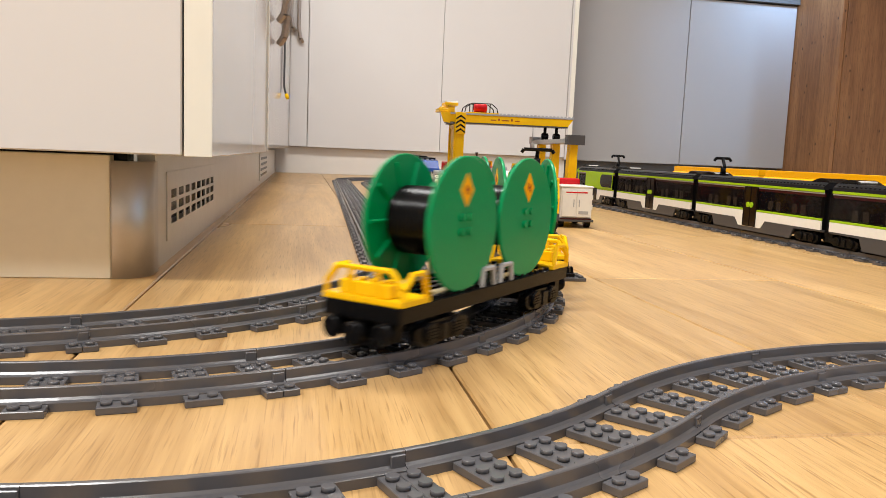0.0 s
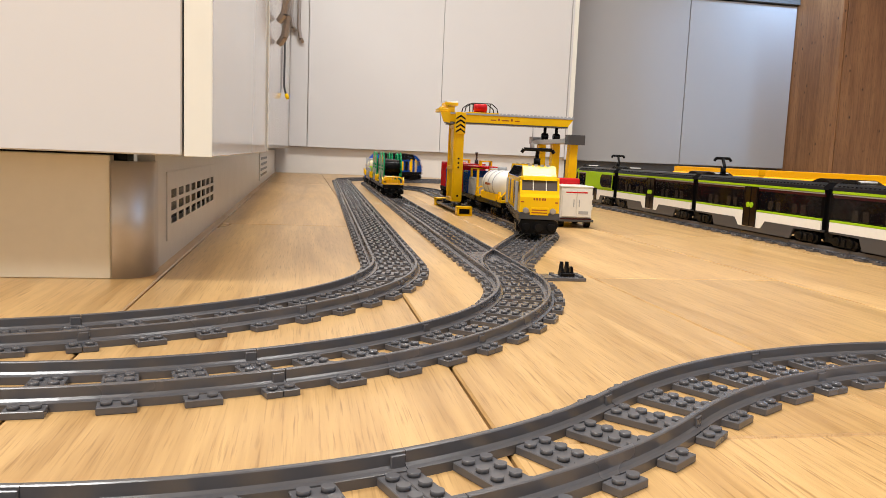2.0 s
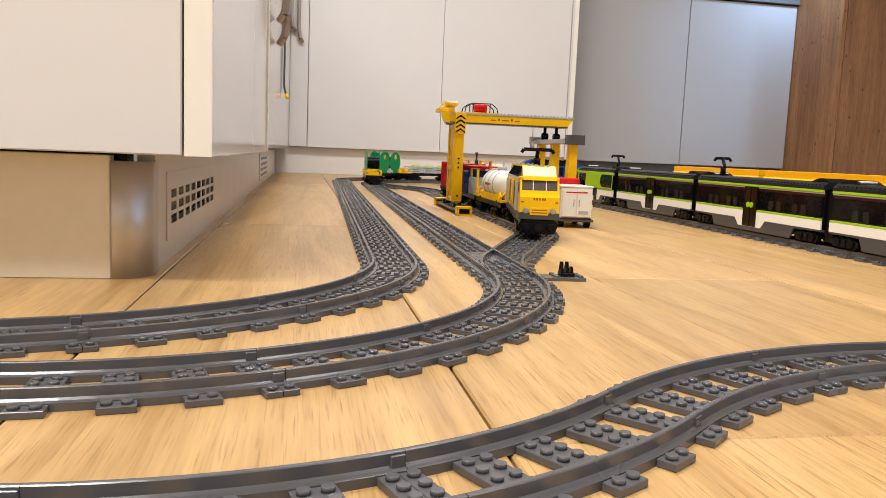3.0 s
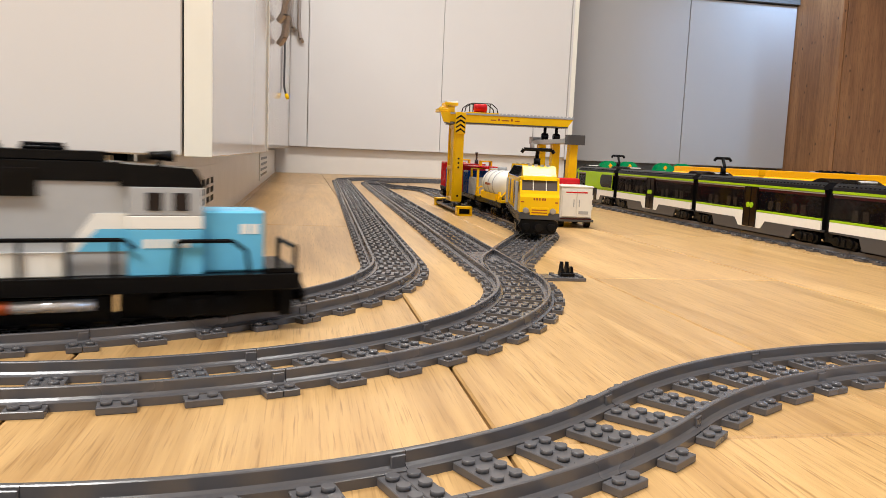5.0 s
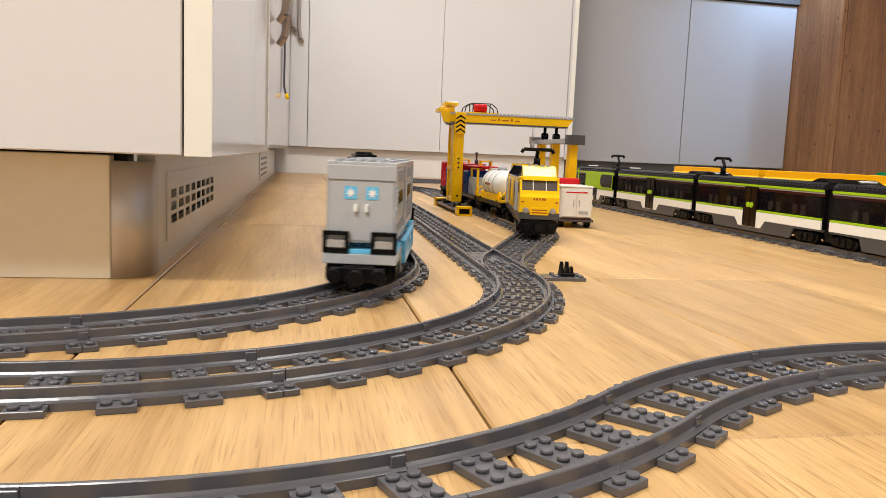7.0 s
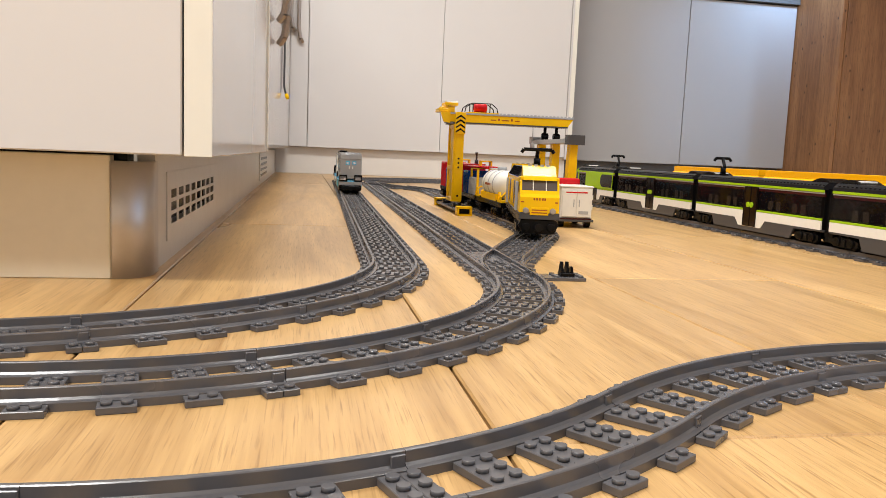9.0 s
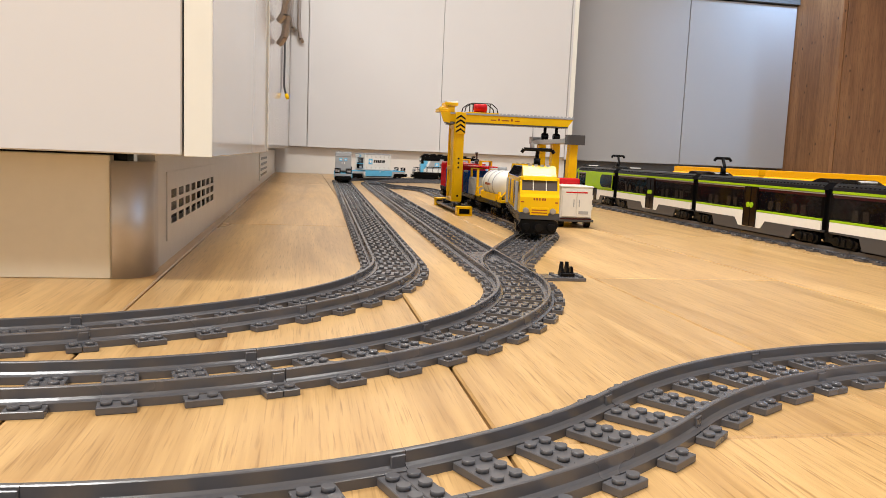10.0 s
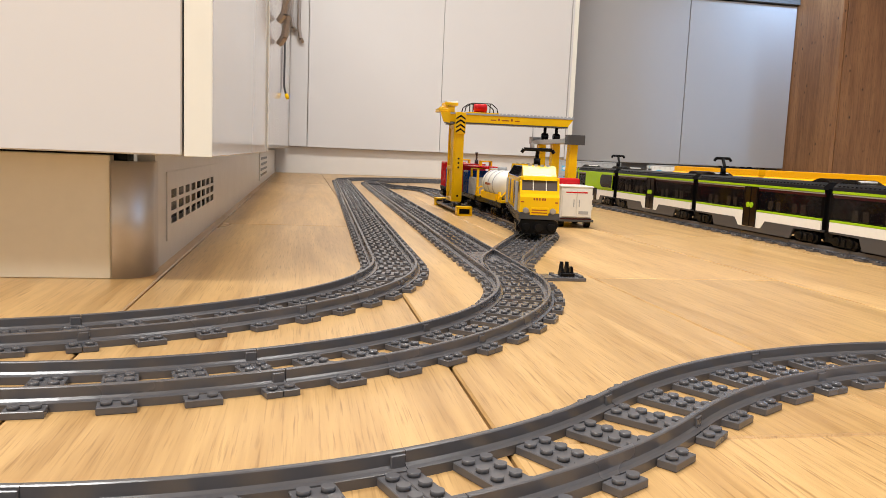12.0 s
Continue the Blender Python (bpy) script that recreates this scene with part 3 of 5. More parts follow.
def buffers(car, x, g, z=0.0215):
    """A buffer beam with two buffers and a magnet coupling at the end x; g: 1 for the front."""
    bm = bmesh.new()
    box(bm, *sorted((x - g * 0.010, x - g * 0.003)), -0.020, 0.020, z - 0.005, z + 0.005, 0.0004)
    part("buffer_beam", bm, BLACK, car)
    for y in (-0.016, 0.016):
        bm = bmesh.new()
        turned(bm, (x - g * 0.004, y, z), (x + g * 0.005, y, z), [(0, 0.003), (0.6, 0.003), (0.65, 0.0058), (0.9, 0.0058), (1, 0.0045)], 14)
        part("buffer", bm, BLACK, car)
    bm = bmesh.new()
    turned(bm, (x - g * 0.004, 0, z - 0.001), (x + g * 0.0075, 0, z - 0.001), [(0, 0.004), (0.5, 0.004), (0.55, 0.0062), (0.95, 0.0062), (1, 0.005)], 14)
    part("coupling", bm, BLACK, car)


def handrail(car, points, r, mat, posts=(), name="handrail"):
    bm = bmesh.new()
    pipe(bm, points, r)
    for a, b in posts:
        rod(bm, a, b, r, 6)
    part(name, bm, mat, car)


def lettering(car, x, y, z, w, h, mat, n, side, name="lettering"):
    """Plain bars in place of a printed word, on a side face."""
    bm = bmesh.new()
    step = w / n
    for i in range(n):
        x0 = x + i * step
        a, b = sorted((y, y + side * 0.0003))
        box(bm, x0, x0 + step * 0.74, a, b, z, z + h)
    part(name, bm, mat, car)


def star(bm, cx, cz, r, y, side):
    pts = []
    for i in range(14):
        a = math.pi * i / 7 + math.pi / 2
        k = r if i % 2 == 0 else r * 0.42
        pts.append((cx + k * math.cos(a), cz + k * math.sin(a)))
    lo, hi = sorted((y, y + side * 0.0003))
    prism(bm, pts, "y", lo, hi)


def emblem(car, x, y, z, size, side):
    """A light blue square with a plain white star shape, on a side face."""
    bm = bmesh.new()
    a, b = sorted((y, y + side * 0.0003))
    box(bm, x - size / 2, x + size / 2, a, b, z - size / 2, z + size / 2)
    e = part("emblem", bm, AZURE, car)
    bm = bmesh.new()
    star(bm, x, z, size * 0.42, y + side * 0.0003, side)
    part("star", bm, WHITE, e)


def end_emblem(car, x, y, z, size, g):
    bm = bmesh.new()
    a, b = sorted((x, x + g * 0.0003))
    box(bm, a, b, y - size / 2, y + size / 2, z - size / 2, z + size / 2)
    e = part("emblem", bm, AZURE, car)
    bm = bmesh.new()
    star(bm, 0, 0, size * 0.42, 0, 1)
    m = pose(x + g * 0.0003, y, z, 0, 0, -90 * g)
    bmesh.ops.transform(bm, matrix=m, verts=bm.verts)
    part("star", bm, WHITE, e)


# ---- blue and grey freight train ----
def container_engine():
    car = thing("diesel_locomotive", "light blue, grey and black toy diesel locomotive on curved track", "toy train", "container train")
    for x in (-0.100, 0.100):
        bogie(car, x)
    for g in (-1, 1):
        buffers(car, g * 0.158, g)
    block("underframe", car, BLACK, -0.158, 0.158, -0.028, 0.028, 0.0270, 0.0365)
    bm = bmesh.new()
    box(bm, -0.055, 0.055, -0.021, 0.021, 0.009, 0.027, 0.002)
    part("fuel_tank", bm, BLACK, car)
    for g in (-1, 1):
        bm = bmesh.new()
        rod(bm, (-0.045, g * 0.0235, 0.021), (-0.008, g * 0.0235, 0.021), 0.0035, 12)
        rod(bm, (0.004, g * 0.0235, 0.021), (0.045, g * 0.0235, 0.021), 0.0035, 12)
        part("air_tank", bm, SILVER, car)
        bm = bmesh.new()
        rod(bm, (-0.008, g * 0.0235, 0.021), (0.004, g * 0.0235, 0.021), 0.0038, 12)
        part("valve", bm, RUST, car, "rust-coloured round valve")
    for g in (-1, 1):
        block("motor_truck", car, BLACK, *sorted((g * 0.058, g * 0.146)), -0.0155, 0.0155, 0.0110, 0.0268)
        block("end_plough", car, BLACK, *sorted((g * 0.1462, g * 0.1540)), -0.0230, 0.0230, 0.0105, 0.0268)
    # long hood
    block("hood", car, LIGHT_GREY, -0.118, 0.062, -0.0200, 0.0200, 0.0365, 0.0885)
    block("rear_hood", car, AZURE, -0.130, -0.1182, -0.0200, 0.0200, 0.0365, 0.0690)
    block("rear_hood_top", car, BLACK, -0.130, -0.1182, -0.0200, 0.0200, 0.0692, 0.0885)
    for g in (-1, 1):
        y = g * 0.0200
        bm = bmesh.new()
        lo, hi = sorted((y, y + g * 0.0006))
        prism(bm, [(-0.118, 0.0500), (-0.112, 0.0500), (-0.099, 0.0820), (-0.118, 0.0820)], "y", lo, hi)
        part("side_panel", bm, AZURE, car)
        bm = bmesh.new()
        prism(bm, [(-0.112, 0.0500), (-0.104, 0.0500), (-0.091, 0.0820), (-0.099, 0.0820)], "y", lo, hi)
        part("stripe", bm, WHITE, car)
        bm = bmesh.new()
        box(bm, -0.117, 0.030, *sorted((y, y + g * 0.0040)), 0.0367, 0.0500, 0.0006)
        for k in range(8):
            box(bm, -0.112 + k * 0.019, -0.110 + k * 0.019, *sorted((y + g * 0.004, y + g * 0.0046)), 0.0375, 0.0495)
        part("lower_casing", bm, WHITE, car)
        bm = bmesh.new()
        prism(bm, [(0.036, 0.0500), (0.062, 0.0500), (0.062, 0.0625), (0.047, 0.0625)], "y", lo, hi)
        part("side_panel", bm, AZURE, car)
        bm = bmesh.new()
        prism(bm, [(0.030, 0.0500), (0.036, 0.0500), (0.047, 0.0625), (0.062, 0.0625), (0.062, 0.0710), (0.045, 0.0710)], "y", lo, hi)
        part("stripe", bm, WHITE, car)
        for k in range(4):
            block("louvre", car, LIGHT_GREY, -0.090, -0.079, *sorted((y, y + g * 0.0012)), 0.0530 + k * 0.0070, 0.0575 + k * 0.0070)
        emblem(car, -0.066, y + g * 0.0003, 0.0665, 0.0165, g)
        lettering(car, -0.052, y + g * 0.0003, 0.0625, 0.050, 0.0090, BLACK, 6, g)
        bm = bmesh.new()
        box(bm, -0.040, 0.018, *sorted((y, y + g * 0.0030)), 0.0800, 0.0950, 0.0004)
        for k in range(5):
            box(bm, -0.039, 0.017, *sorted((y + g * 0.003, y + g * 0.0036)), 0.0815 + k * 0.0026, 0.0823 + k * 0.0026)
        part("radiator_grille", bm, BLACK, car)
        block("air_intake", car, BLACK, -0.118, -0.055, *sorted((y, y + g * 0.0016)), 0.0815, 0.0930)
        # handrail with posts
        posts = [((x, g * 0.0265, 0.0365), (x, g * 0.0265, 0.0570)) for x in (-0.106, -0.083, -0.060, -0.037, -0.014, 0.009, 0.032, 0.055)]
        handrail(car, [(-0.116, g * 0.0265, 0.0570), (0.060, g * 0.0265, 0.0570), (0.066, g * 0.0265, 0.0520)], 0.0013, BLACK, posts)
        handrail(car, [(0.086, g * 0.0265, 0.0365), (0.088, g * 0.0265, 0.0560), (0.118, g * 0.0265, 0.0560), (0.126, g * 0.0265, 0.0500), (0.128, g * 0.0265, 0.0365)], 0.0013, BLACK)
        handrail(car, [(-0.134, g * 0.0265, 0.0365), (-0.138, g * 0.0265, 0.0540), (-0.150, g * 0.0240, 0.0540), (-0.154, g * 0.0240, 0.0365)], 0.0013, BLACK)
    handrail(car, [(-0.155, -0.0240, 0.0540), (-0.155, 0.0240, 0.0540)], 0.0013, BLACK)
    handrail(car, [(0.155, -0.0240, 0.0365), (0.155, -0.0240, 0.0520), (0.150, 0, 0.0540), (0.155, 0.0240, 0.0520), (0.155, 0.0240, 0.0365)], 0.0015, BLACK)
    block("roof_edge", car, BLACK, -0.130, 0.060, -0.0212, 0.0212, 0.0886, 0.0990)
    block("roof", car, BLACK, -0.125, 0.052, -0.0170, 0.0170, 0.0992, 0.1045)
    for k, x in enumerate((-0.108, -0.080, -0.052, -0.012, 0.020)):
        bm = bmesh.new()
        rod(bm, (x, 0, 0.1045), (x, 0, 0.1066), 0.0118, 16)
        for j in range(6):
            a = math.pi * j / 3
            rod(bm, (x, 0, 0.1072), (x + 0.0105 * math.cos(a), 0.0105 * math.sin(a), 0.1072), 0.0012, 6)
        rod(bm, (x, 0, 0.1064), (x, 0, 0.1084), 0.0028, 10)
        part("roof_fan", bm, BLACK, car)
    # rear end
    for y in (-0.0145, 0.0145):
        block("number_board", car, WHITE, -0.1316, -0.1300, y - 0.0050, y + 0.0050, 0.0830, 0.0895)
    for y in (-0.0045, 0.0045):
        bm = bmesh.new()
        rod(bm, (-0.1300, y, 0.0795), (-0.1330, y, 0.0795), 0.0036, 14)
        part("headlight", bm, SILVER, car, "clear round headlight")
    block("rear_plate", car, WHITE, -0.1312, -0.1300, -0.0100, 0.0100, 0.0690, 0.0750)
    for y in (-0.0205, 0.0205):
        bm = bmesh.new()
        rod(bm, (-0.1560, y * 0.75, 0.0385), (-0.1560, y * 0.75, 0.0440), 0.0030, 12)
        part("marker_light", bm, SILVER, car)
    # cab
    block("cab", car, AZURE, 0.062, 0.102, -0.0240, 0.0240, 0.0365, 0.0625)
    block("cab_stripe", car, WHITE, 0.062, 0.102, -0.0241, 0.0241, 0.0626, 0.0700)
    block("cab_top", car, LIGHT_GREY, 0.062, 0.102, -0.0240, 0.0240, 0.0701, 0.0860)
    for g in (-1, 1):
        for x in (0.076, 0.090):
            w = block("cab_window", car, WINDOW, x - 0.0042, x + 0.0042, *sorted((g * 0.0240, g * 0.0246)), 0.0730, 0.0830)
            block("frame", w, LIGHT_GREY, x + 0.0042, x + 0.0052, *sorted((g * 0.0240, g * 0.0250)), 0.0722, 0.0838, c=0)
        lettering(car, 0.070, g * 0.0241, 0.0520, 0.026, 0.0050, WHITE, 5, g, "number_marks")
    bm = bmesh.new()
    prism(bm, [(0.058, 0.0861), (0.104, 0.0861), (0.098, 0.0965), (0.058, 0.0985)], "y", -0.0235, 0.0235)
    part("cab_roof", bm, BLACK, car)
    for y in (-0.004, 0.004):
        bm = bmesh.new()
        turned(bm, (0.074, y, 0.1030), (0.088, y, 0.1030), [(0, 0.0022), (0.5, 0.0026), (1, 0.0036)], 12)
        rod(bm, (0.080, y, 0.0960), (0.080, y, 0.1025), 0.0015, 6)
        part("horn", bm, BLACK, car)
    block("nose", car, AZURE, 0.102, 0.138, -0.0170, 0.0170, 0.0365, 0.0725, c=0.0012)
    for g in (-1, 1):
        lettering(car, 0.124, g * 0.0170, 0.0590, 0.012, 0.006, WHITE, 2, g, "nose_marks")
    block("step_board", car, BLACK, 0.138, 0.156, -0.0260, 0.0260, 0.0366, 0.0395)
    return car


def well_wagon(label):
    """A low wagon with raised ends and a well between blue side boards."""
    car = thing("well_wagon", label, "toy train", "container train")
    for x in (-0.109, 0.109):
        bogie(car, x)
    for g in (-1, 1):
        buffers(car, g * 0.157, g, 0.0205)
        block("drawbar", car, BLACK, *sorted((g * 0.100, g * 0.149)), -0.0120, 0.0120, 0.0150, 0.0262)
        block("underframe", car, BLACK, *sorted((g * 0.084, g * 0.139)), -0.0240, 0.0240, 0.0225, 0.0269)
        block("end_frame", car, LIGHT_GREY, *sorted((g * 0.0815, g * 0.1420)), -0.0275, 0.0275, 0.0270, 0.0345)
        bm = bmesh.new()
        box(bm, *sorted((g * 0.0820, g * 0.1400)), -0.0272, 0.0272, 0.0346, 0.0378, 0.0003)
        studs(bm, min(g * 0.094, g * 0.118), -0.5 * S, 4, 2, 0.0378)
        part("end_deck", bm, AZURE, car)
        for y in (-0.0178, 0.0178):
            a, b = sorted((g * 0.1372, g * 0.1424))
            bm = bmesh.new()
            for q in ((y - 0.0095, y - 0.0070, 0.0352, 0.0510), (y + 0.0070, y + 0.0095, 0.0352, 0.0510), (y - 0.0095, y + 0.0095, 0.0482, 0.0512), (y - 0.0095, y + 0.0095, 0.0352, 0.0386)):
                box(bm, a, b, *q)
            part("end_grab", bm, BLACK, car)
            block("lamp_panel", car, SILVER, *sorted((g * 0.1378, g * 0.1412)), y - 0.0069, y + 0.0069, 0.0387, 0.0446)
        for side in (-1, 1):
            bm = bmesh.new()
            prism(bm, [(g * 0.0825, 0.0345), (g * 0.0825, 0.0290), (g * 0.0735, 0.0115), (g * 0.0660, 0.0115), (g * 0.0745, 0.0345)], "y", *sorted((side * 0.0200, side * 0.0275)))
            part("bracket", bm, LIGHT_GREY, car)
    block("well_floor", car, LIGHT_GREY, -0.072, 0.072, -0.0200, 0.0200, 0.0135, 0.0180)
    block("under_beam", car, BLACK, -0.068, 0.068, -0.0165, 0.0165, 0.0100, 0.0134)
    for g in (-1, 1):
        block("sill", car, LIGHT_GREY, -0.070, 0.070, *sorted((g * 0.0200, g * 0.0275)), 0.0115, 0.0145)
        block("lower_board", car, AZURE, -0.0765, 0.0765, *sorted((g * 0.0200, g * 0.0262)), 0.0170, 0.0335)
        block("stud_strip", car, DARK_GREY, -0.068, 0.068, *sorted((g * 0.0200, g * 0.0250)), 0.0146, 0.0169, c=0)
        bm = bmesh.new()
        box(bm, -0.070, 0.068, *sorted((g * 0.0262, g * 0.0305)), 0.0190, 0.0285, 0.0004)
        box(bm, -0.070, 0.068, *sorted((g * 0.0262, g * 0.0305)), 0.0287, 0.0382, 0.0004)
        part("side_board", bm, AZURE, car)
        bm = bmesh.new()
        for k in range(8):
            rod(bm, (-0.056 + k * 0.016, g * 0.0262, 0.0165), (-0.056 + k * 0.016, g * 0.0285, 0.0165), 0.0022, 8)
        part("stud_row", bm, DARK_GREY, car)
        emblem(car, 0.002, g * 0.0305, 0.0340, 0.006, g)
        lettering(car, 0.007, g * 0.0305, 0.0330, 0.018, 0.0018, BLACK, 5, g)
    return car


def container(car, mat, x0, x1, z0, z1, roof, name="container", vents=True, open_end=0):
    """A ribbed container under its wagon; open_end: the end with a machine bay."""
    h = 0.0245
    # no notches are cut; darker flat strips paint their shadow
    slot = SLOT_CREAM if mat == WHITE else SLOT_GREY
    body = block(name, car, mat, x0, x1, -h, h, z0, z1 - 0.0034)
    n = int((x1 - x0) / 0.0205)
    step = (x1 - x0) / n
    for g in (-1, 1):
        y = g * h
        for k in range(n):
            xa = x0 + step * (k + 0.5)
            for za, zb in ((z0 + 0.0062, z0 + 0.0130), (z1 - 0.0150, z1 - 0.0066)):
                block("slot_shade", body, slot, xa - 0.0016, xa + 0.0014, *sorted((y - g * 0.0004, y + g * 0.0002)), za, zb, c=0)
                block("slot_lip", body, mat, xa + 0.0014, xa + 0.0030, *sorted((y, y + g * 0.0008)), za, zb, c=0)
        for xa in (x0, x1 - 0.007):
            block("corner_post", body, mat, xa, xa + 0.007, *sorted((y, y + g * 0.0012)), z0 + 0.003, z1 - 0.0036)
        block("bottom_rail", body, roof, x0, x1, *sorted((y, y + g * 0.0010)), z0, z0 + 0.0034)
    bm = bmesh.new()
    box(bm, x0 - 0.0004, x1 + 0.0004, -h - 0.0012, h + 0.0012, z1 - 0.0032, z1, 0.0003)
    m = int((x1 - x0) / S)
    off = ((x1 - x0) - m * S) / 2 + S / 2
    studs(bm, x0 + off, -2.5 * S, m, 6, z1, 8)
    part("roof", bm, roof, body)
    return body


def white_container_wagon():
    car = well_wagon("light blue and grey toy wagon with a white container")
    box_x0, box_x1 = -0.0715, 0.0630
    body = container(car, WHITE, box_x0, box_x1, 0.0390, 0.1000, LIGHT_GREY)
    for g in (-1, 1):
        emblem(body, -0.042 if g < 0 else 0.044, g * 0.0245, 0.0715, 0.0205, g)
        lettering(body, -0.025 if g < 0 else -0.035, g * 0.0245, 0.0675, 0.060, 0.0100, BLACK, 6, g)
    # the machine bay in the rear end
    block("bay_frame", body, WHITE, box_x0 - 0.0010, box_x0, -0.0245, 0.0245, 0.0860, 0.0966, c=0)
    block("bay_back", body, DARK_GREY, box_x0 - 0.0006, box_x0 - 0.0001, -0.0165, 0.0165, 0.0450, 0.0850, c=0)
    bm = bmesh.new()
    rod(bm, (box_x0 - 0.0006, 0, 0.0740), (box_x0 - 0.0022, 0, 0.0740), 0.0085, 16)
    part("fan", bm, DARK_GREY, body)
    for k in range(5):
        block("slat", body, LIGHT_GREY, box_x0 - 0.0032, box_x0 - 0.0022, -0.0075, 0.0075, 0.0675 + k * 0.0030, 0.0684 + k * 0.0030, c=0)
    block("bay_shelf", body, AZURE, box_x0 - 0.0030, box_x0 - 0.0005, -0.0165, 0.0165, 0.0620, 0.0645)
    for k in range(2):
        block("gauge_panel", body, WHITE, box_x0 - 0.0020, box_x0 - 0.0006, 0.0105, 0.0150, 0.0680 + k * 0.0075, 0.0735 + k * 0.0075)
    block("engine_block", body, BLACK, box_x0 - 0.0030, box_x0 - 0.0006, 0.0020, 0.0160, 0.0455, 0.0610)
    block("pipe_block", body, LIGHT_GREY, box_x0 - 0.0034, box_x0 - 0.0006, -0.0100, 0.0010, 0.0455, 0.0540)
    end_emblem(body, box_x0 - 0.0010, 0, 0.0912, 0.0085, -1)
    for g in (-1, 1):
        block("hinge", car, WHITE, -0.0785, -0.0735, *sorted((g * 0.0275, g * 0.0320)), 0.020, 0.034)
    return car


def grey_container_wagon():
    car = well_wagon("light blue and grey toy wagon with two grey containers")
    for x0, x1 in ((-0.1360, -0.0066), (-0.0054, 0.1240)):
        body = container(car, LIGHT_GREY, x0, x1, 0.0425, 0.1025, LIGHT_GREY)
        mid = (x0 + x1) / 2
        for g in (-1, 1):
            emblem(body, mid - 0.041 if g < 0 else mid + 0.041, g * 0.0245, 0.0735, 0.0205, g)
            lettering(body, mid - 0.026 if g < 0 else mid - 0.036, g * 0.0245, 0.0695, 0.062, 0.0100, BLACK, 6, g)
        if x0 < -0.1:
            block("end_header", body, LIGHT_GREY, x0 - 0.0012, x0, -0.0252, 0.0252, 0.0890, 0.1000)
            block("end_door", body, LIGHT_GREY, x0 - 0.0006, x0, -0.0240, 0.0240, 0.0440, 0.0880)
            for y in (-0.0080, 0.0080):
                end_emblem(body, x0 - 0.0006, y, 0.0795, 0.0095, -1)
            for y in (-0.0040, 0.0040):
                block("door_latch", body, WHITE, x0 - 0.0030, x0 - 0.0006, y - 0.0013, y + 0.0013, 0.0655, 0.0715)
    block("middle_foot", car, LIGHT_GREY, -0.030, 0.030, -0.0240, 0.0240, 0.0180, 0.0425)
    return car


# ---- blue freight train ----
def flat_wagon(name, label, deck, length=0.208, group="cargo train"):
    car = thing(name, label, "toy train", group)
    for x in (-length / 2 + 0.040, length / 2 - 0.040):
        bogie(car, x)
    for g in (-1, 1):
        buffers(car, g * length / 2, g)
    bm = bmesh.new()
    box(bm, -length / 2, length / 2, -0.0240, 0.0240, 0.0265, 0.0350, 0.0004)
    studs(bm, -length / 2 + S / 2, -2.5 * S, int(length / S), 6, 0.0350, 8)
    part("deck", bm, deck, car)
    return car


def end_platform(car, x, g, mat):
    """A raised platform with a bent guard rail at a wagon's end."""
    bm = bmesh.new()
    box(bm, *sorted((x, x - g * 0.0260)), -0.0250, 0.0250, 0.0351, 0.0383, 0.0003)
    box(bm, *sorted((x - g * 0.0020, x - g * 0.0100)), -0.0160, 0.0160, 0.0383, 0.0455, 0.0005)
    studs(bm, x - g * 0.006, -1.5 * S, 1, 4, 0.0455)
    part("end_platform", bm, mat, car)
    for rail in ([(x - g * 0.002, -0.0240, 0.0383), (x - g * 0.002, -0.0240, 0.0440), (x - g * 0.002, -0.0165, 0.0525), (x - g * 0.002, 0.0165, 0.0525), (x - g * 0.002, 0.0240, 0.0440), (x - g * 0.002, 0.0240, 0.0383)],):
        handrail(car, rail, 0.0016, mat, [((x - g * 0.002, y, 0.0383), (x - g * 0.002, y, 0.0525)) for y in (-0.0085, 0.0085)], "guard_rail")
    for y in (-0.0240, 0.0240):
        handrail(car, [(x - g * 0.003, y, 0.0440), (x - g * 0.010, y, 0.0510), (x - g * 0.020, y, 0.0510), (x - g * 0.024, y, 0.0383)], 0.0016, mat, name="guard_rail")


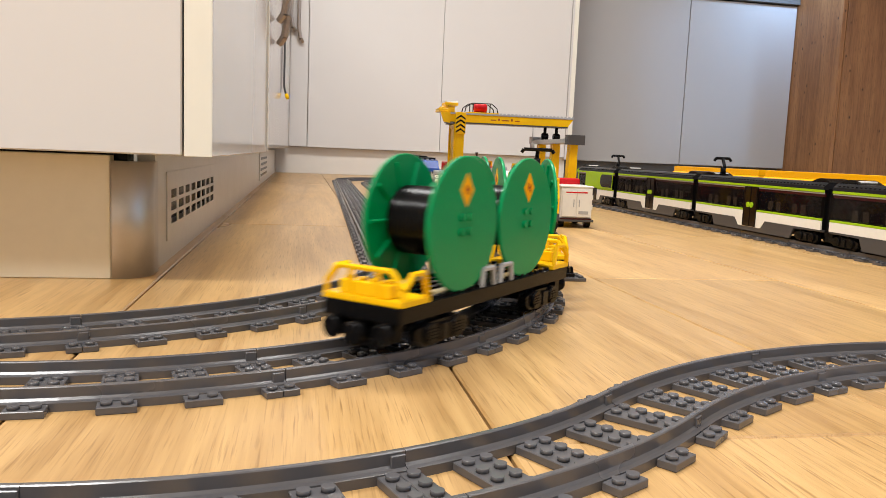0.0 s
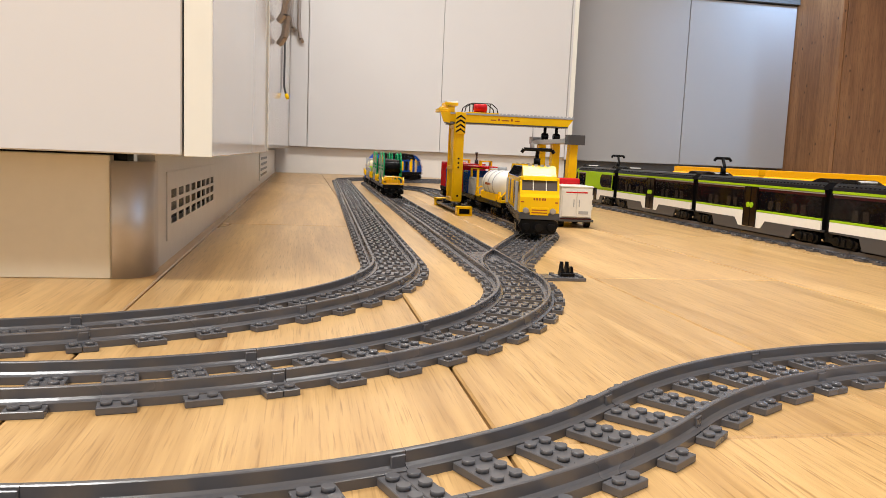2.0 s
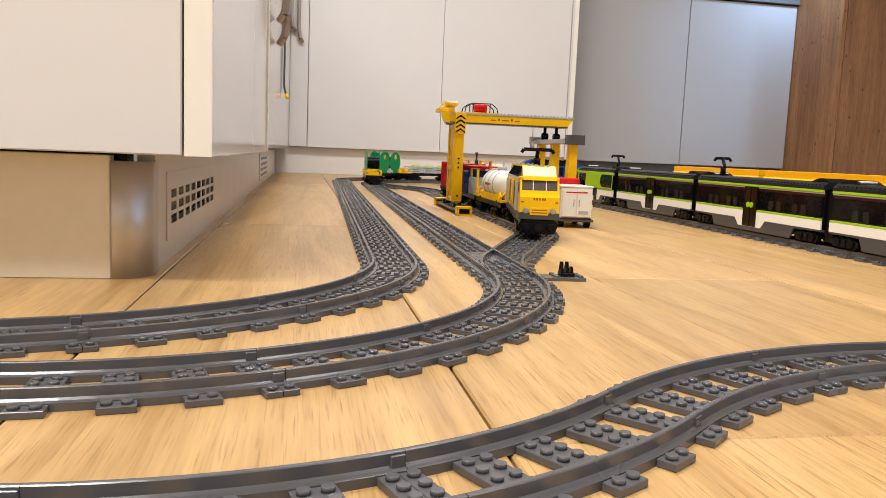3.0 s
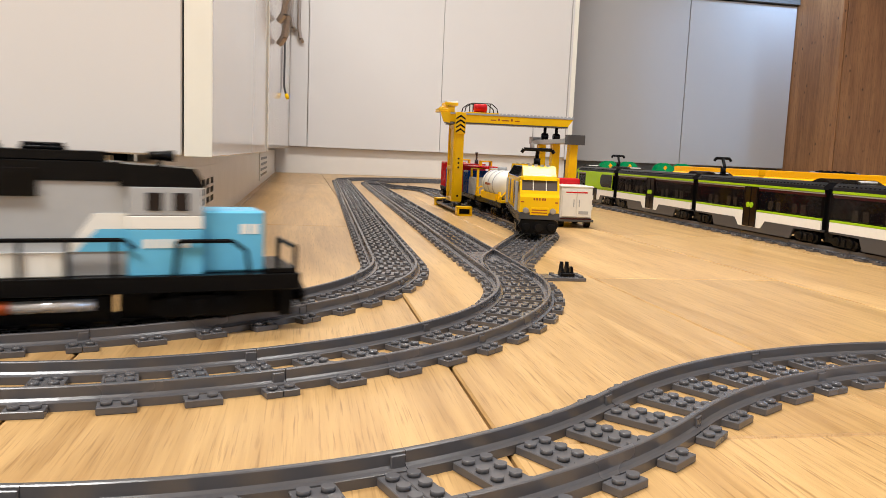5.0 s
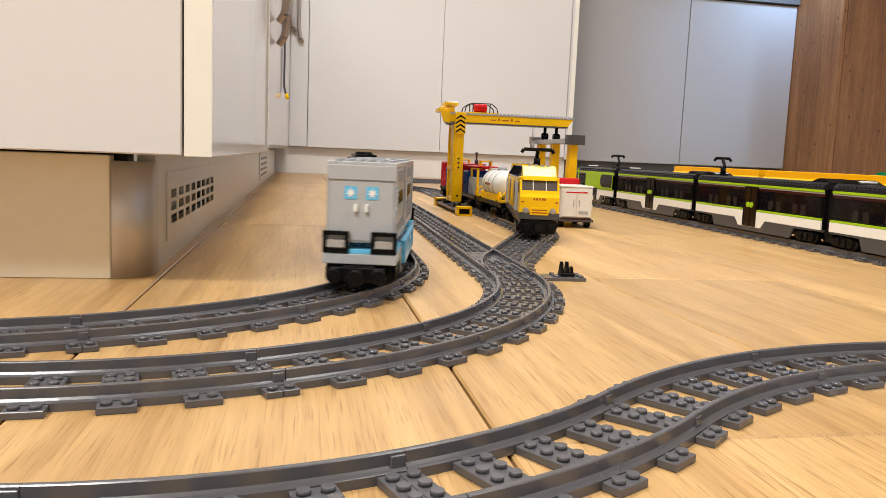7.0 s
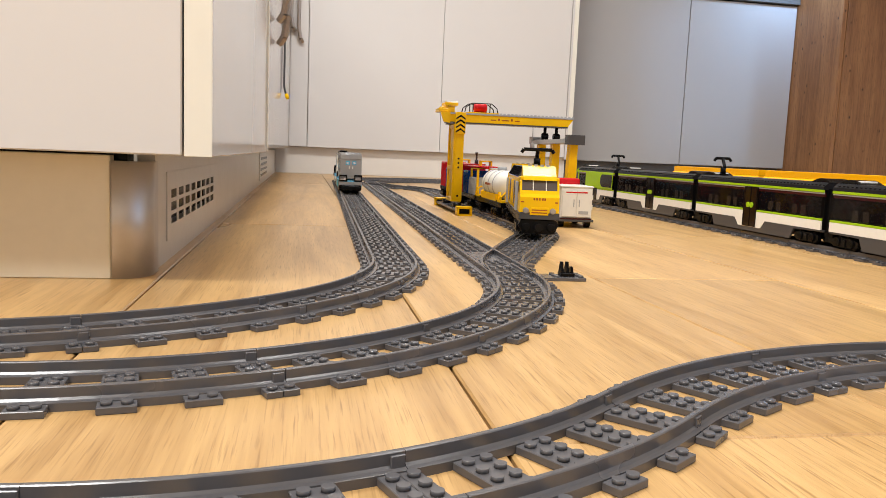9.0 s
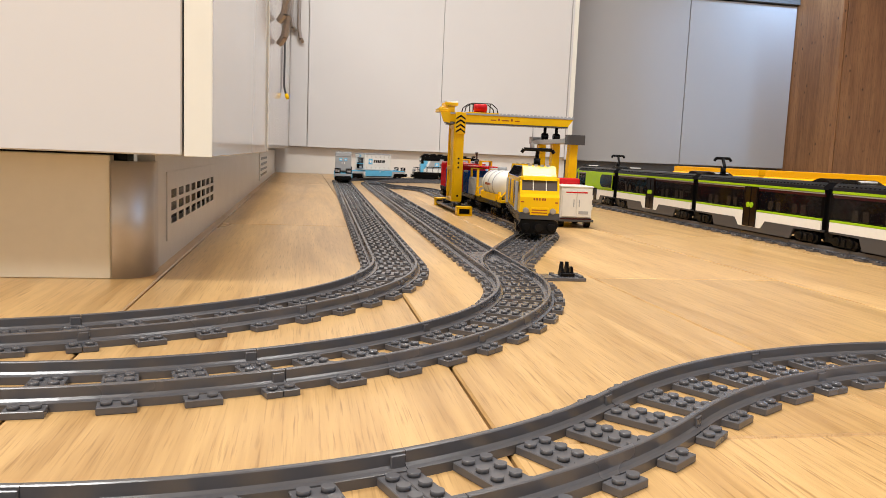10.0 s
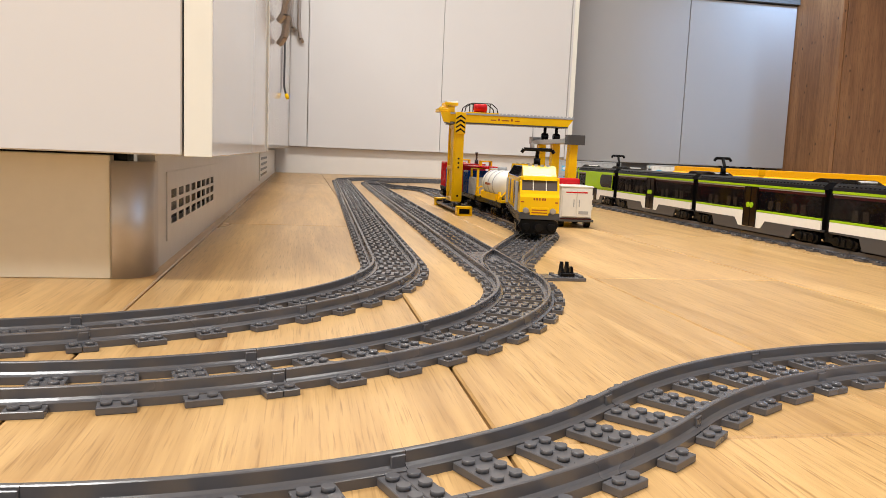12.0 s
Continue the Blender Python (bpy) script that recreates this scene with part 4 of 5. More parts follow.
def cable_drum(car, x):
    bm = bmesh.new()
    r, zc = 0.0376, 0.0727
    profile = [(0, 0.0185)]
    n = 14
    for i in range(n):
        profile += [((i + 0.1) / n, 0.0185), ((i + 0.5) / n, 0.0197), ((i + 0.9) / n, 0.0185)]
    profile.append((1, 0.0185))
    turned(bm, (x, -0.0190, zc), (x, 0.0190, zc), profile, 28)
    reel = part("cable", bm, BLACK, car, "black cable wound on the drum")
    for g in (-1, 1):
        bm = bmesh.new()
        turned(bm, (x, g * 0.0190, zc), (x, g * 0.0215, zc), [(0, r - 0.0006), (0.2, r), (0.8, r), (1, r - 0.0006)], 40)
        for dx in (-0.004, 0.004):
            for dz in (-0.004, 0.004):
                rod(bm, (x + dx, g * 0.0215, zc + dz), (x + dx, g * 0.0232, zc + dz), 0.0024, 10)
        d = part("flange", bm, GREEN, car, "green round drum flange")
        for k in range(10):
            a = 2 * math.pi * k / 10
            c, s_ = math.cos(a), math.sin(a)
            bm = bmesh.new()
            rod(bm, (x + 0.020 * c, g * 0.0186, zc + 0.020 * s_), (x + 0.034 * c, g * 0.0186, zc + 0.034 * s_), 0.0013, 6)
            part("rib", bm, GREEN, d)
        bm = bmesh.new()
        w = 0.0095
        prism(bm, [(x - w * 0.75, zc + 0.0190), (x, zc + 0.0190 - w), (x + w * 0.75, zc + 0.0190), (x, zc + 0.0190 + w)], "y", *sorted((g * 0.0215, g * 0.0218)))
        e = part("sticker", bm, ORANGE, d, "orange diamond warning sticker")
        bm = bmesh.new()
        for q in ((-0.0022, -0.0010, -0.002, 0.003), (0.0008, 0.0022, -0.003, 0.002), (-0.0012, 0.0012, -0.0004, 0.0006)):
            box(bm, x + q[0], x + q[1], *sorted((g * 0.0218, g * 0.0220)), zc + 0.0190 + q[2], zc + 0.0190 + q[3])
        part("mark", bm, RUST, e)


def drum_wagon():
    car = flat_wagon("drum_wagon", "black toy flat wagon with two green cable drums", BLACK)
    for g in (-1, 1):
        end_platform(car, g * 0.104, g, YELLOW)
    for x in (-0.0395, 0.0395):
        cable_drum(car, x)
        for y in (-0.0150, 0.0150):
            bm = bmesh.new()
            box(bm, x - 0.0190, x + 0.0190, y - 0.0030, y + 0.0030, 0.0351, 0.0372, 0.0003)
            part("chock_base", bm, CREAM, car, "tan chock strip under the drum")
    for x in (-0.0115, 0.0115):
        for y in (-0.0222, 0.0222):
            handrail(car, [(x - 0.0075, y, 0.0351), (x - 0.0060, y, 0.0455), (x + 0.0060, y, 0.0455), (x + 0.0075, y, 0.0351)], 0.0016, LIGHT_GREY, name="stanchion")
    return car


def fence_wagon():
    car = flat_wagon("stake_wagon", "black toy wagon with light grey slatted sides and lime load", BLACK)
    for g in (-1, 1):
        for k in range(5):
            x0 = -0.090 + k * 0.036
            bm = bmesh.new()
            for j in range(4):
                box(bm, x0 + 0.001, x0 + 0.035, *sorted((g * 0.0220, g * 0.0245)), 0.0375 + j * 0.0062, 0.0415 + j * 0.0062, 0.0003)
            for x in (x0 + 0.004, x0 + 0.031):
                box(bm, x - 0.0015, x + 0.0015, *sorted((g * 0.0205, g * 0.0222)), 0.0351, 0.0620)
            part("slatted_panel", bm, LIGHT_GREY, car)
    for x in (-0.05, 0.0, 0.05):
        bm = bmesh.new()
        turned(bm, (x, 0, 0.0351), (x, 0, 0.0655), [(0, 0.013), (0.55, 0.013), (0.6, 0.019), (0.9, 0.019), (1, 0.015)], 12)
        part("load", bm, LIME, car, "lime green plastic load")
    end_platform(car, -0.104, -1, YELLOW)
    return car


def tank_wagon(group="cargo train", frame_mat=None, label="blue toy wagon with a white tank in a yellow frame"):
    car = flat_wagon("tank_wagon", label, frame_mat or BLUE, group=group)
    bm = bmesh.new()
    k_ = 0.0245 if group != "cargo train" else 0.0190
    turned(bm, (-0.070, 0, 0.062), (0.070, 0, 0.062), [(0, k_ * 0.33), (0.02, k_ * 0.65), (0.07, k_ * 0.92), (0.13, k_), (0.87, k_), (0.93, k_ * 0.92), (0.98, k_ * 0.65), (1, k_ * 0.33)], 24)
    tank = part("tank", bm, WHITE if group != "cargo train" else IVORY, car)
    for x in (-0.035, 0.0, 0.035):
        bm = bmesh.new()
        rod(bm, (x - 0.002, 0, 0.062), (x + 0.002, 0, 0.062), k_ + 0.0005, 24)
        part("band", bm, LIGHT_GREY, tank)
    bm = bmesh.new()
    rod(bm, (0, 0, 0.062 + k_ - 0.001), (0, 0, 0.068 + k_), 0.008, 14)
    part("hatch", bm, LIGHT_GREY, tank)
    for g in (-1, 1):
        bm = bmesh.new()
        box(bm, -0.058, 0.058, *sorted((g * 0.0150, g * 0.0235)), 0.0351, 0.0470, 0.0004)
        part("cradle", bm, YELLOW, car)
        lettering(tank, -0.022, g * (k_ + 0.0002), 0.0600, 0.045, 0.0040, RUST, 6, g)
        end_platform(car, g * 0.104, g, YELLOW)
        bm = bmesh.new()
        for y in (0.010, 0.018):
            box(bm, g * 0.0725 - 0.0012, g * 0.0725 + 0.0012, y - 0.001, y + 0.001, 0.0351, 0.0880)
        for k in range(8):
            box(bm, g * 0.0725 - 0.0010, g * 0.0725 + 0.0010, 0.010, 0.018, 0.0380 + k * 0.0065, 0.0395 + k * 0.0065)
        part("ladder", bm, LIGHT_GREY, car)
    return car


def pantograph(car, x, z, mat, height=0.020, wide=0.0190):
    bm = bmesh.new()
    box(bm, x - 0.010, x + 0.010, -0.006, 0.006, z, z + 0.003, 0.0004)
    rod(bm, (x, 0, z + 0.003), (x, 0, z + height * 0.5), 0.0046, 10)
    rod(bm, (x - 0.004, 0, z + height * 0.5), (x + 0.004, 0, z + height), 0.0027, 8)
    pipe(bm, [(x + 0.004, -wide - 0.003, z + height - 0.0045), (x + 0.004, -wide, z + height), (x + 0.004, wide, z + height), (x + 0.004, wide + 0.003, z + height - 0.0045)], 0.0024, 8)
    part("pantograph", bm, mat, car)


def cab_engine(name, label, group, main, lower, roof, length=0.215):
    """A box locomotive with sloped cabs at both ends."""
    car = thing(name, label, "toy train", group)
    hl = length / 2
    for x in (-hl + 0.045, hl - 0.045):
        bogie(car, x)
    for g in (-1, 1):
        buffers(car, g * hl, g)
    block("underframe", car, BLACK, -hl + 0.004, hl - 0.004, -0.0225, 0.0225, 0.0240, 0.0300)
    block("skirt", car, lower, -hl, hl, -0.0262, 0.0262, 0.0310, 0.0400, c=0.0008)
    b = hl - 0.044
    block("body", car, main, -b, b, -0.0255, 0.0255, 0.0401, 0.0840)
    for g in (-1, 1):
        bm = bmesh.new()
        prism(bm, [(g * b, 0.0401), (g * (hl - 0.001), 0.0401), (g * (hl - 0.001), 0.0600), (g * (hl - 0.004), 0.0640), (g * b, 0.0640)], "y", -0.0255, 0.0255)
        part("cab_front", bm, main, car)
        bm = bmesh.new()                                       # the windscreen, set back under the roof
        prism(bm, [(g * (hl - 0.006), 0.0641), (g * (hl - 0.014), 0.0815), (g * (b + 0.001), 0.0815), (g * (b + 0.001), 0.0641)], "y", -0.0228, 0.0228)
        w = part("windscreen", bm, CLEAR_SMOKE, car, "smoked clear windscreen")
        bm = bmesh.new()
        prism(bm, [(g * (hl - 0.0042), 0.0641), (g * (hl - 0.0062), 0.0685), (g * (hl - 0.0140), 0.0685), (g * (hl - 0.0140), 0.0641)], "y", -0.0254, 0.0254)
        part("sill", bm, main, w)
        # outer two are pillars; the thin white inner two paint reflections
        for y in (-0.0243, 0.0243, -0.0085, 0.0085):
            bm = bmesh.new()
            t = 0.0013 if abs(y) > 0.02 else 0.0005
            prism(bm, [(g * (hl - 0.0050), 0.0641), (g * (hl - 0.0130), 0.0815), (g * (hl - 0.0200), 0.0815), (g * (hl - 0.0130), 0.0641)], "y", y - t, y + t)
            part("pillar_and_glint", bm, main if abs(y) > 0.02 else WHITE, w)
        bm = bmesh.new()
        prism(bm, [(g * b, 0.0816), (g * (hl - 0.010), 0.0816), (g * (hl - 0.013), 0.0870), (g * (hl - 0.030), 0.0990), (g * b, 0.1005)], "y", -0.0215, 0.0215)
        box(bm, *sorted((g * b, g * (hl - 0.012))), -0.0255, 0.0255, 0.0816, 0.0855, 0.0006)
        part("cab_roof", bm, main, car)
        bm = bmesh.new()
        for k in range(4):
            rod(bm, (g * (b + 0.012), -0.012 + 0.008 * k, 0.0990), (g * (b + 0.012), -0.012 + 0.008 * k, 0.1018), 0.0024, 8)
        part("roof_studs", bm, LIGHT_GREY, car)
        for y in (-0.0175, 0.0175):
            bm = bmesh.new()
            turned(bm, (g * (hl - 0.001), y, 0.0425), (g * (hl + 0.0018), y, 0.0425), [(0, 0.0040), (0.7, 0.0040), (1, 0.0028)], 14)
            part("headlight", bm, CLEAR_LAMP, car, "round clear headlight in a grey rim")
        bm = bmesh.new()
        box(bm, *sorted((g * (hl - 0.001), g * (hl + 0.0012))), -0.0120, 0.0120, 0.0370, 0.0470, 0.0004)
        gr = part("nose_grille", bm, main, car)
        for k in range(2):
            block("slot", gr, RUST, *sorted((g * (hl + 0.0010), g * (hl + 0.0014))), -0.0100, 0.0100, 0.0395 + k * 0.0035, 0.0408 + k * 0.0035, c=0)
        bm = bmesh.new()
        for k, y in enumerate((-0.007, -0.0035, 0.0, 0.004, 0.007)):
            box(bm, *sorted((g * (hl - 0.001), g * (hl - 0.0006))), y - 0.0010, y + 0.0010, 0.0560, 0.0590)
        part("number_marks", bm, RUST, car)
        for y in (-0.022, 0.022):
            block("red_mark", car, RUST, *sorted((g * (hl - 0.001), g * (hl - 0.0005))), y - 0.002, y + 0.002, 0.0530, 0.0545, c=0)
        bm = bmesh.new()
        prism(bm, [(-0.023, 0.0300), (-0.0262, 0.0240), (-0.0200, 0.0125), (0.0200, 0.0125), (0.0262, 0.0240), (0.023, 0.0300)], "x", *sorted((g * (hl - 0.012), g * (hl - 0.002))))
        part("snow_plough", bm, BLACK, car)
    for g in (-1, 1):
        for k in range(6):
            x0 = -b + 0.008 + k * (2 * b - 0.016) / 6
            block("grille_panel", car, roof if k % 3 == 1 else YELLOW, x0, x0 + 0.017, *sorted((g * 0.0255, g * 0.0268)), 0.0460, 0.0780)
        for x in (-b - 0.003, b + 0.003):
            bm = bmesh.new()
            for d in (-0.0030, 0.0030):
                rod(bm, (x + d, g * 0.0270, 0.0400), (x + d, g * 0.0270, 0.0780), 0.0019, 8)
            part("door_rail", bm, LIGHT_GREY, car)
    bm = bmesh.new()
    prism(bm, [(-0.0262, 0.0841), (0.0262, 0.0841), (0.0180, 0.0985), (-0.0180, 0.0985)], "x", -b, b)
    part("roof", bm, roof, car)
    bm = bmesh.new()
    for k in range(9):
        x = -b + 0.006 + k * (2 * b - 0.012) / 8
        for g in (-1, 1):
            rod(bm, (x, g * 0.0258, 0.0850), (x, g * 0.0188, 0.0978), 0.0012, 6)
    part("roof_rib", bm, BLACK, car)
    return car


def blue_engine():
    car = cab_engine("cargo_locomotive", "blue and yellow toy brick cargo locomotive on the middle track", "cargo train", BLUE, BLACK, BLACK, 0.26)
    bm = bmesh.new()
    for k in range(5):
        rod(bm, (-0.06 + 0.03 * k, 0, 0.1030), (-0.06 + 0.03 * k, 0, 0.1065), 0.009, 14)
    part("roof_vents", bm, BLACK, car)
    block("roof_deck", car, BLACK, -0.082, 0.082, -0.0200, 0.0200, 0.0986, 0.1040)
    for g in (-1, 1):
        for x in (-0.088, -0.062, 0.062, 0.088):
            block("corner_pillar", car, YELLOW, x - 0.0035, x + 0.0035, *sorted((g * 0.0256, g * 0.0285)), 0.0405, 0.0860)
        block("end_band", car, YELLOW, *sorted((g * 0.1295, g * 0.1312)), -0.0250, 0.0250, 0.0605, 0.0640)
    return car

# ---- passenger trains ----
def coach(name, label, group, length, stripe, roof_mat, body_mat, nose=0):
    """A low-floor coach with a door in its middle; nose: 1 or -1 for a sloped cab at that end."""
    car = thing(name, label, "toy train", group)
    hl = length / 2
    for g in (-1, 1):
        bogie(car, g * (hl - 0.034))
        block("gangway", car, BLACK, *sorted((g * (hl - 0.004), g * (hl + 0.007))), -0.0190, 0.0190, 0.0150, 0.0850)
    end = hl - 0.004
    block("floor_beam", car, DARK_GREY, -end, end, -0.0235, 0.0235, 0.0270, 0.0300)
    for g in (-1, 1):
        y0, y1 = sorted((g * 0.0235, g * 0.0260))
        bm = bmesh.new()
        prism(bm, [(-hl + 0.070, 0.0120), (hl - 0.070, 0.0120), (hl - 0.062, 0.0270), (end, 0.0285), (end, 0.0300), (0.042, 0.0300), (0.032, 0.0180), (-0.032, 0.0180), (-0.042, 0.0300), (-end, 0.0300), (-end, 0.0285), (-hl + 0.062, 0.0270)], "y", y0, y1)
        part("skirt", bm, DARK_GREY, car)
        for e in (-1, 1):
            bm = bmesh.new()
            prism(bm, [(e * 0.018, 0.0185), (e * 0.031, 0.0185), (e * 0.042, 0.0302), (e * end, 0.0302), (e * end, 0.0425), (e * 0.018, 0.0425)], "y", y0, y1)
            part("side_panel", bm, body_mat, car)
            bm = bmesh.new()
            xa, xb = sorted((e * 0.018, e * end))
            box(bm, xa, xb, y0, y1, 0.0426, 0.0456, 0.0003)
            studs_n = int((xb - xa) / S)
            for k in range(studs_n):
                x = xa + (k + 0.5) * S
                box(bm, x - 0.002, x + 0.002, *sorted((g * 0.0260, g * 0.0263)), 0.0432, 0.0450)
            part("waist_stripe", bm, stripe, car)
            n = 4
            for k in range(n):
                wa = e * (0.022 + k * (end - 0.024) / n)
                wb = e * (0.022 + (k + 0.985) * (end - 0.024) / n)
                bm = bmesh.new()
                box(bm, *sorted((wa, wb)), *sorted((g * 0.0241, g * 0.0252)), 0.0470, 0.0740, 0.0003)
                part("window", bm, PANE, car)
            for k in range(7):
                x = e * (0.030 + k * 0.0195)
                if abs(x) < end - 0.012:
                    bm = bmesh.new()
                    box(bm, x - 0.0052, x + 0.0052, *sorted((g * 0.0225, g * 0.0239)), 0.0475, 0.0610, 0.0006)
                    part("seat", bm, SEAT if k % 3 else DARK_RED, car)
        block("window_band", car, DARK_RED, -end, end, *sorted((g * 0.0205, g * 0.0238)), 0.0740, 0.0800)
        block("cantrail", car, stripe, -end, end, y0, y1, 0.0802, 0.0838)
        block("gutter", car, LIGHT_GREY, -end, end, *sorted((g * 0.0235, g * 0.0250)), 0.0780, 0.0800)
        d = block("door", car, SMOKE_DOOR, -0.0175, 0.0175, *sorted((g * 0.0238, g * 0.0264)), 0.0190, 0.0800)
        for x in (-0.0048, 0.0048):
            bm = bmesh.new()
            rod(bm, (x, g * 0.0264, 0.0520), (x, g * 0.0280, 0.0520), 0.0042, 14)
            part("door_knob", bm, stripe, d, "round bright door knob")
        for x in (-0.0172, 0.0172, 0.0):
            block("door_frame", d, BLACK, x - 0.0008, x + 0.0008, *sorted((g * 0.0264, g * 0.0270)), 0.0195, 0.0795, c=0)
    block("core", car, BLACK, -end, end, -0.0225, 0.0225, 0.0300, 0.0840)
    bm = bmesh.new()
    prism(bm, [(-0.0260, 0.0839), (0.0260, 0.0839), (0.0255, 0.0880), (0.0190, 0.0935), (-0.0190, 0.0935), (-0.0255, 0.0880)], "x", -end, end)
    roof = part("roof", bm, roof_mat, car)
    bm = bmesh.new()
    for k in range(int(2 * end / S)):
        x = -end + S * (k + 0.5)
        for y in (-0.0232, 0.0232):
            rod(bm, (x, y, 0.0890), (x, y, 0.0907), 0.0022, 6)
    part("roof_studs", bm, roof_mat, roof)
    for g in (-1, 1):
        bm = bmesh.new()
        pts = [(g * (end - 0.040 + 0.040 * k / 6), 0.0935 + 0.0055 * math.sin(math.pi * k / 6)) for k in range(7)]
        prism(bm, pts, "y", -0.0170, 0.0170)
        part("roof_fairing", bm, BLACK, roof)
        block("fairing_stripe", roof, WHITE, *sorted((g * (end - 0.034), g * (end - 0.026))), -0.0120, 0.0120, 0.0936, 0.0980)
    if nose:
        g = nose
        bm = bmesh.new()
        prism(bm, [(g * end, 0.0120), (g * (end + 0.046), 0.0120), (g * (end + 0.050), 0.0300), (g * (end + 0.040), 0.0480), (g * (end + 0.014), 0.0860), (g * end, 0.0900)], "y", -0.0255, 0.0255)
        part("nose", bm, stripe, car)
        for s_ in (-1, 1):
            bm = bmesh.new()
            prism(bm, [(g * (end + 0.004), 0.0560), (g * (end + 0.022), 0.0560), (g * (end + 0.012), 0.0800), (g * (end + 0.004), 0.0800)], "y", *sorted((s_ * 0.0255, s_ * 0.0262)))
            part("side_window", bm, WINDOW, car)
    return car


GREEN_ROUTE, YELLOW_ROUTE = Route(G_START, [(0, 0.128)] * 13), Route(Y_START, [(0, 0.128)] * 12)
GREEN_LABEL = "lime, white and dark grey toy coach on its track"
first = coach("passenger_coach", GREEN_LABEL, "green passenger train", 0.350, LIME, ROOF_BLACK, WHITE)
first.matrix_basis = GREEN_ROUTE.car(0.250, 0.2)
for s in (0.610, 0.972):
    middle = copy_thing(first, GREEN_ROUTE.car(s, 0.2))
    if s < 0.7:
        pantograph(middle, 0.135, 0.0935, BLACK, 0.029, 0.0125)
last = coach("passenger_coach", "lime and dark grey toy end coach with sloped nose", "green passenger train", 0.24, LIME, ROOF_BLACK, WHITE, 1)
pantograph(last, -0.075, 0.0935, BLACK, 0.029, 0.0125)
for g in (-1, 1):
    lo, hi = sorted((g * 0.0262, g * 0.0272))
    block("cab_side", last, LIME, -0.112, 0.060, lo, hi, 0.0457, 0.0838)
    bm = bmesh.new()
    prism(bm, [(-0.110, 0.0500), (-0.050, 0.0500), (-0.040, 0.0570), (-0.040, 0.0700), (-0.048, 0.0785), (-0.110, 0.0785)], "y", *sorted((g * 0.0272, g * 0.0278)))
    part("cab_window", bm, WINDOW, last, "dark tinted cab window panel")
last.matrix_basis = GREEN_ROUTE.car(1.283, 0.2)

YELLOW_LABEL = "toy passenger coach with orange-yellow roof on its track"
second = coach("passenger_coach", YELLOW_LABEL, "yellow passenger train", 0.36, ORANGE, ORANGE, LIGHT_GREY)
block("roof_pod", second, ORANGE, -0.174, 0.174, -0.0190, 0.0190, 0.0936, 0.1050)
second.matrix_basis = YELLOW_ROUTE.car(0.30, 0.2)
for s in (0.67, 1.04):
    copy_thing(second, YELLOW_ROUTE.car(s, 0.2))

# ---- the train on the siding ----
SIDING = Route(ahead(back(SIDING_START, 22.5), 0, -0.20), [(0, 0.20), (22.5, 0)] + [(0, 0.128)] * 9)
STRAIGHT = 0.20 + RADIUS * radians(22.5)
HALF_TURN = pose(0, 0, 0, 0, 0, 180)
engine = cab_engine("electric_locomotive", "yellow toy electric locomotive with grey skirt on the siding", "siding train", YELLOW, DARK_GREY, DARK_GREY, 0.26)
pantograph(engine, 0.070, 0.0986, BLACK, 0.023)
engine.matrix_basis = SIDING.car(STRAIGHT - 0.052, 0.17) @ HALF_TURN
tanker = tank_wagon("siding train", BLACK, "black toy tank wagon with a white tank and yellow fittings")
tanker.matrix_basis = SIDING.car(STRAIGHT + 0.193, 0.12) @ HALF_TURN


def load_wagon():
    car = flat_wagon("container_wagon", "black toy flat wagon with blue and red containers", BLACK, group="siding train")
    for x0, x1, mat, top in ((-0.098, -0.030, RED, 0.093), (-0.022, 0.030, BLUE, 0.080), (0.040, 0.096, LIGHT_GREY, 0.068)):
        b = block("container", car, mat, x0, x1, -0.0240, 0.0240, 0.0352, top, c=0.0006)
        for k in range(5):
            x = x0 + (k + 0.5) * (x1 - x0) / 5
            for g in (-1, 1):
                block("rib", b, mat, x - 0.0014, x + 0.0014, *sorted((g * 0.0240, g * 0.0250)), 0.0365, top - 0.004, c=0)
    bm = bmesh.new()
    for k in range(9):
        box(bm, -0.020 + k * 0.0135, -0.010 + k * 0.0135, -0.0230, 0.0230, 0.0880, 0.0905, 0.0004)
    box(bm, -0.024, 0.102, -0.0030, 0.0030, 0.0855, 0.0880)
    part("slatted_cover", bm, RED, car, "red slatted cover")
    bm = bmesh.new()
    for x in (0.036, 0.098):
        for y in (-0.018, 0.018):
            box(bm, x - 0.002, x + 0.002, y - 0.002, y + 0.002, 0.0352, 0.0856)
    box(bm, 0.034, 0.100, -0.020, -0.016, 0.0840, 0.0858)
    box(bm, 0.034, 0.100, 0.016, 0.020, 0.0840, 0.0858)
    box(bm, 0.034, 0.038, -0.020, 0.020, 0.0840, 0.0858)
    part("cover_post", bm, YELLOW, car)
    bm = bmesh.new()
    for y in (-0.012, 0.008):
        box(bm, 0.070, 0.090, y, y + 0.003, 0.0906, 0.1010, 0.0004)
    box(bm, 0.070, 0.090, -0.012, 0.011, 0.0985, 0.1010, 0.0004)
    part("hatch_frame", bm, YELLOW, car)
    bm = bmesh.new()
    rod(bm, (-0.060, 0.010, 0.0930), (-0.060, 0.010, 0.1010), 0.0040, 10)
    rod(bm, (-0.060, 0.010, 0.1010), (-0.060, 0.010, 0.1120), 0.0020, 8)
    rod(bm, (-0.060, 0.010, 0.1120), (-0.060, 0.010, 0.1170), 0.0032, 10)
    part("lever_post", bm, DARK_GREY, car, "dark grey lever post")
    return car


loads = load_wagon()
loads.matrix_basis = SIDING.car(STRAIGHT + 0.413, 0.12) @ HALF_TURN
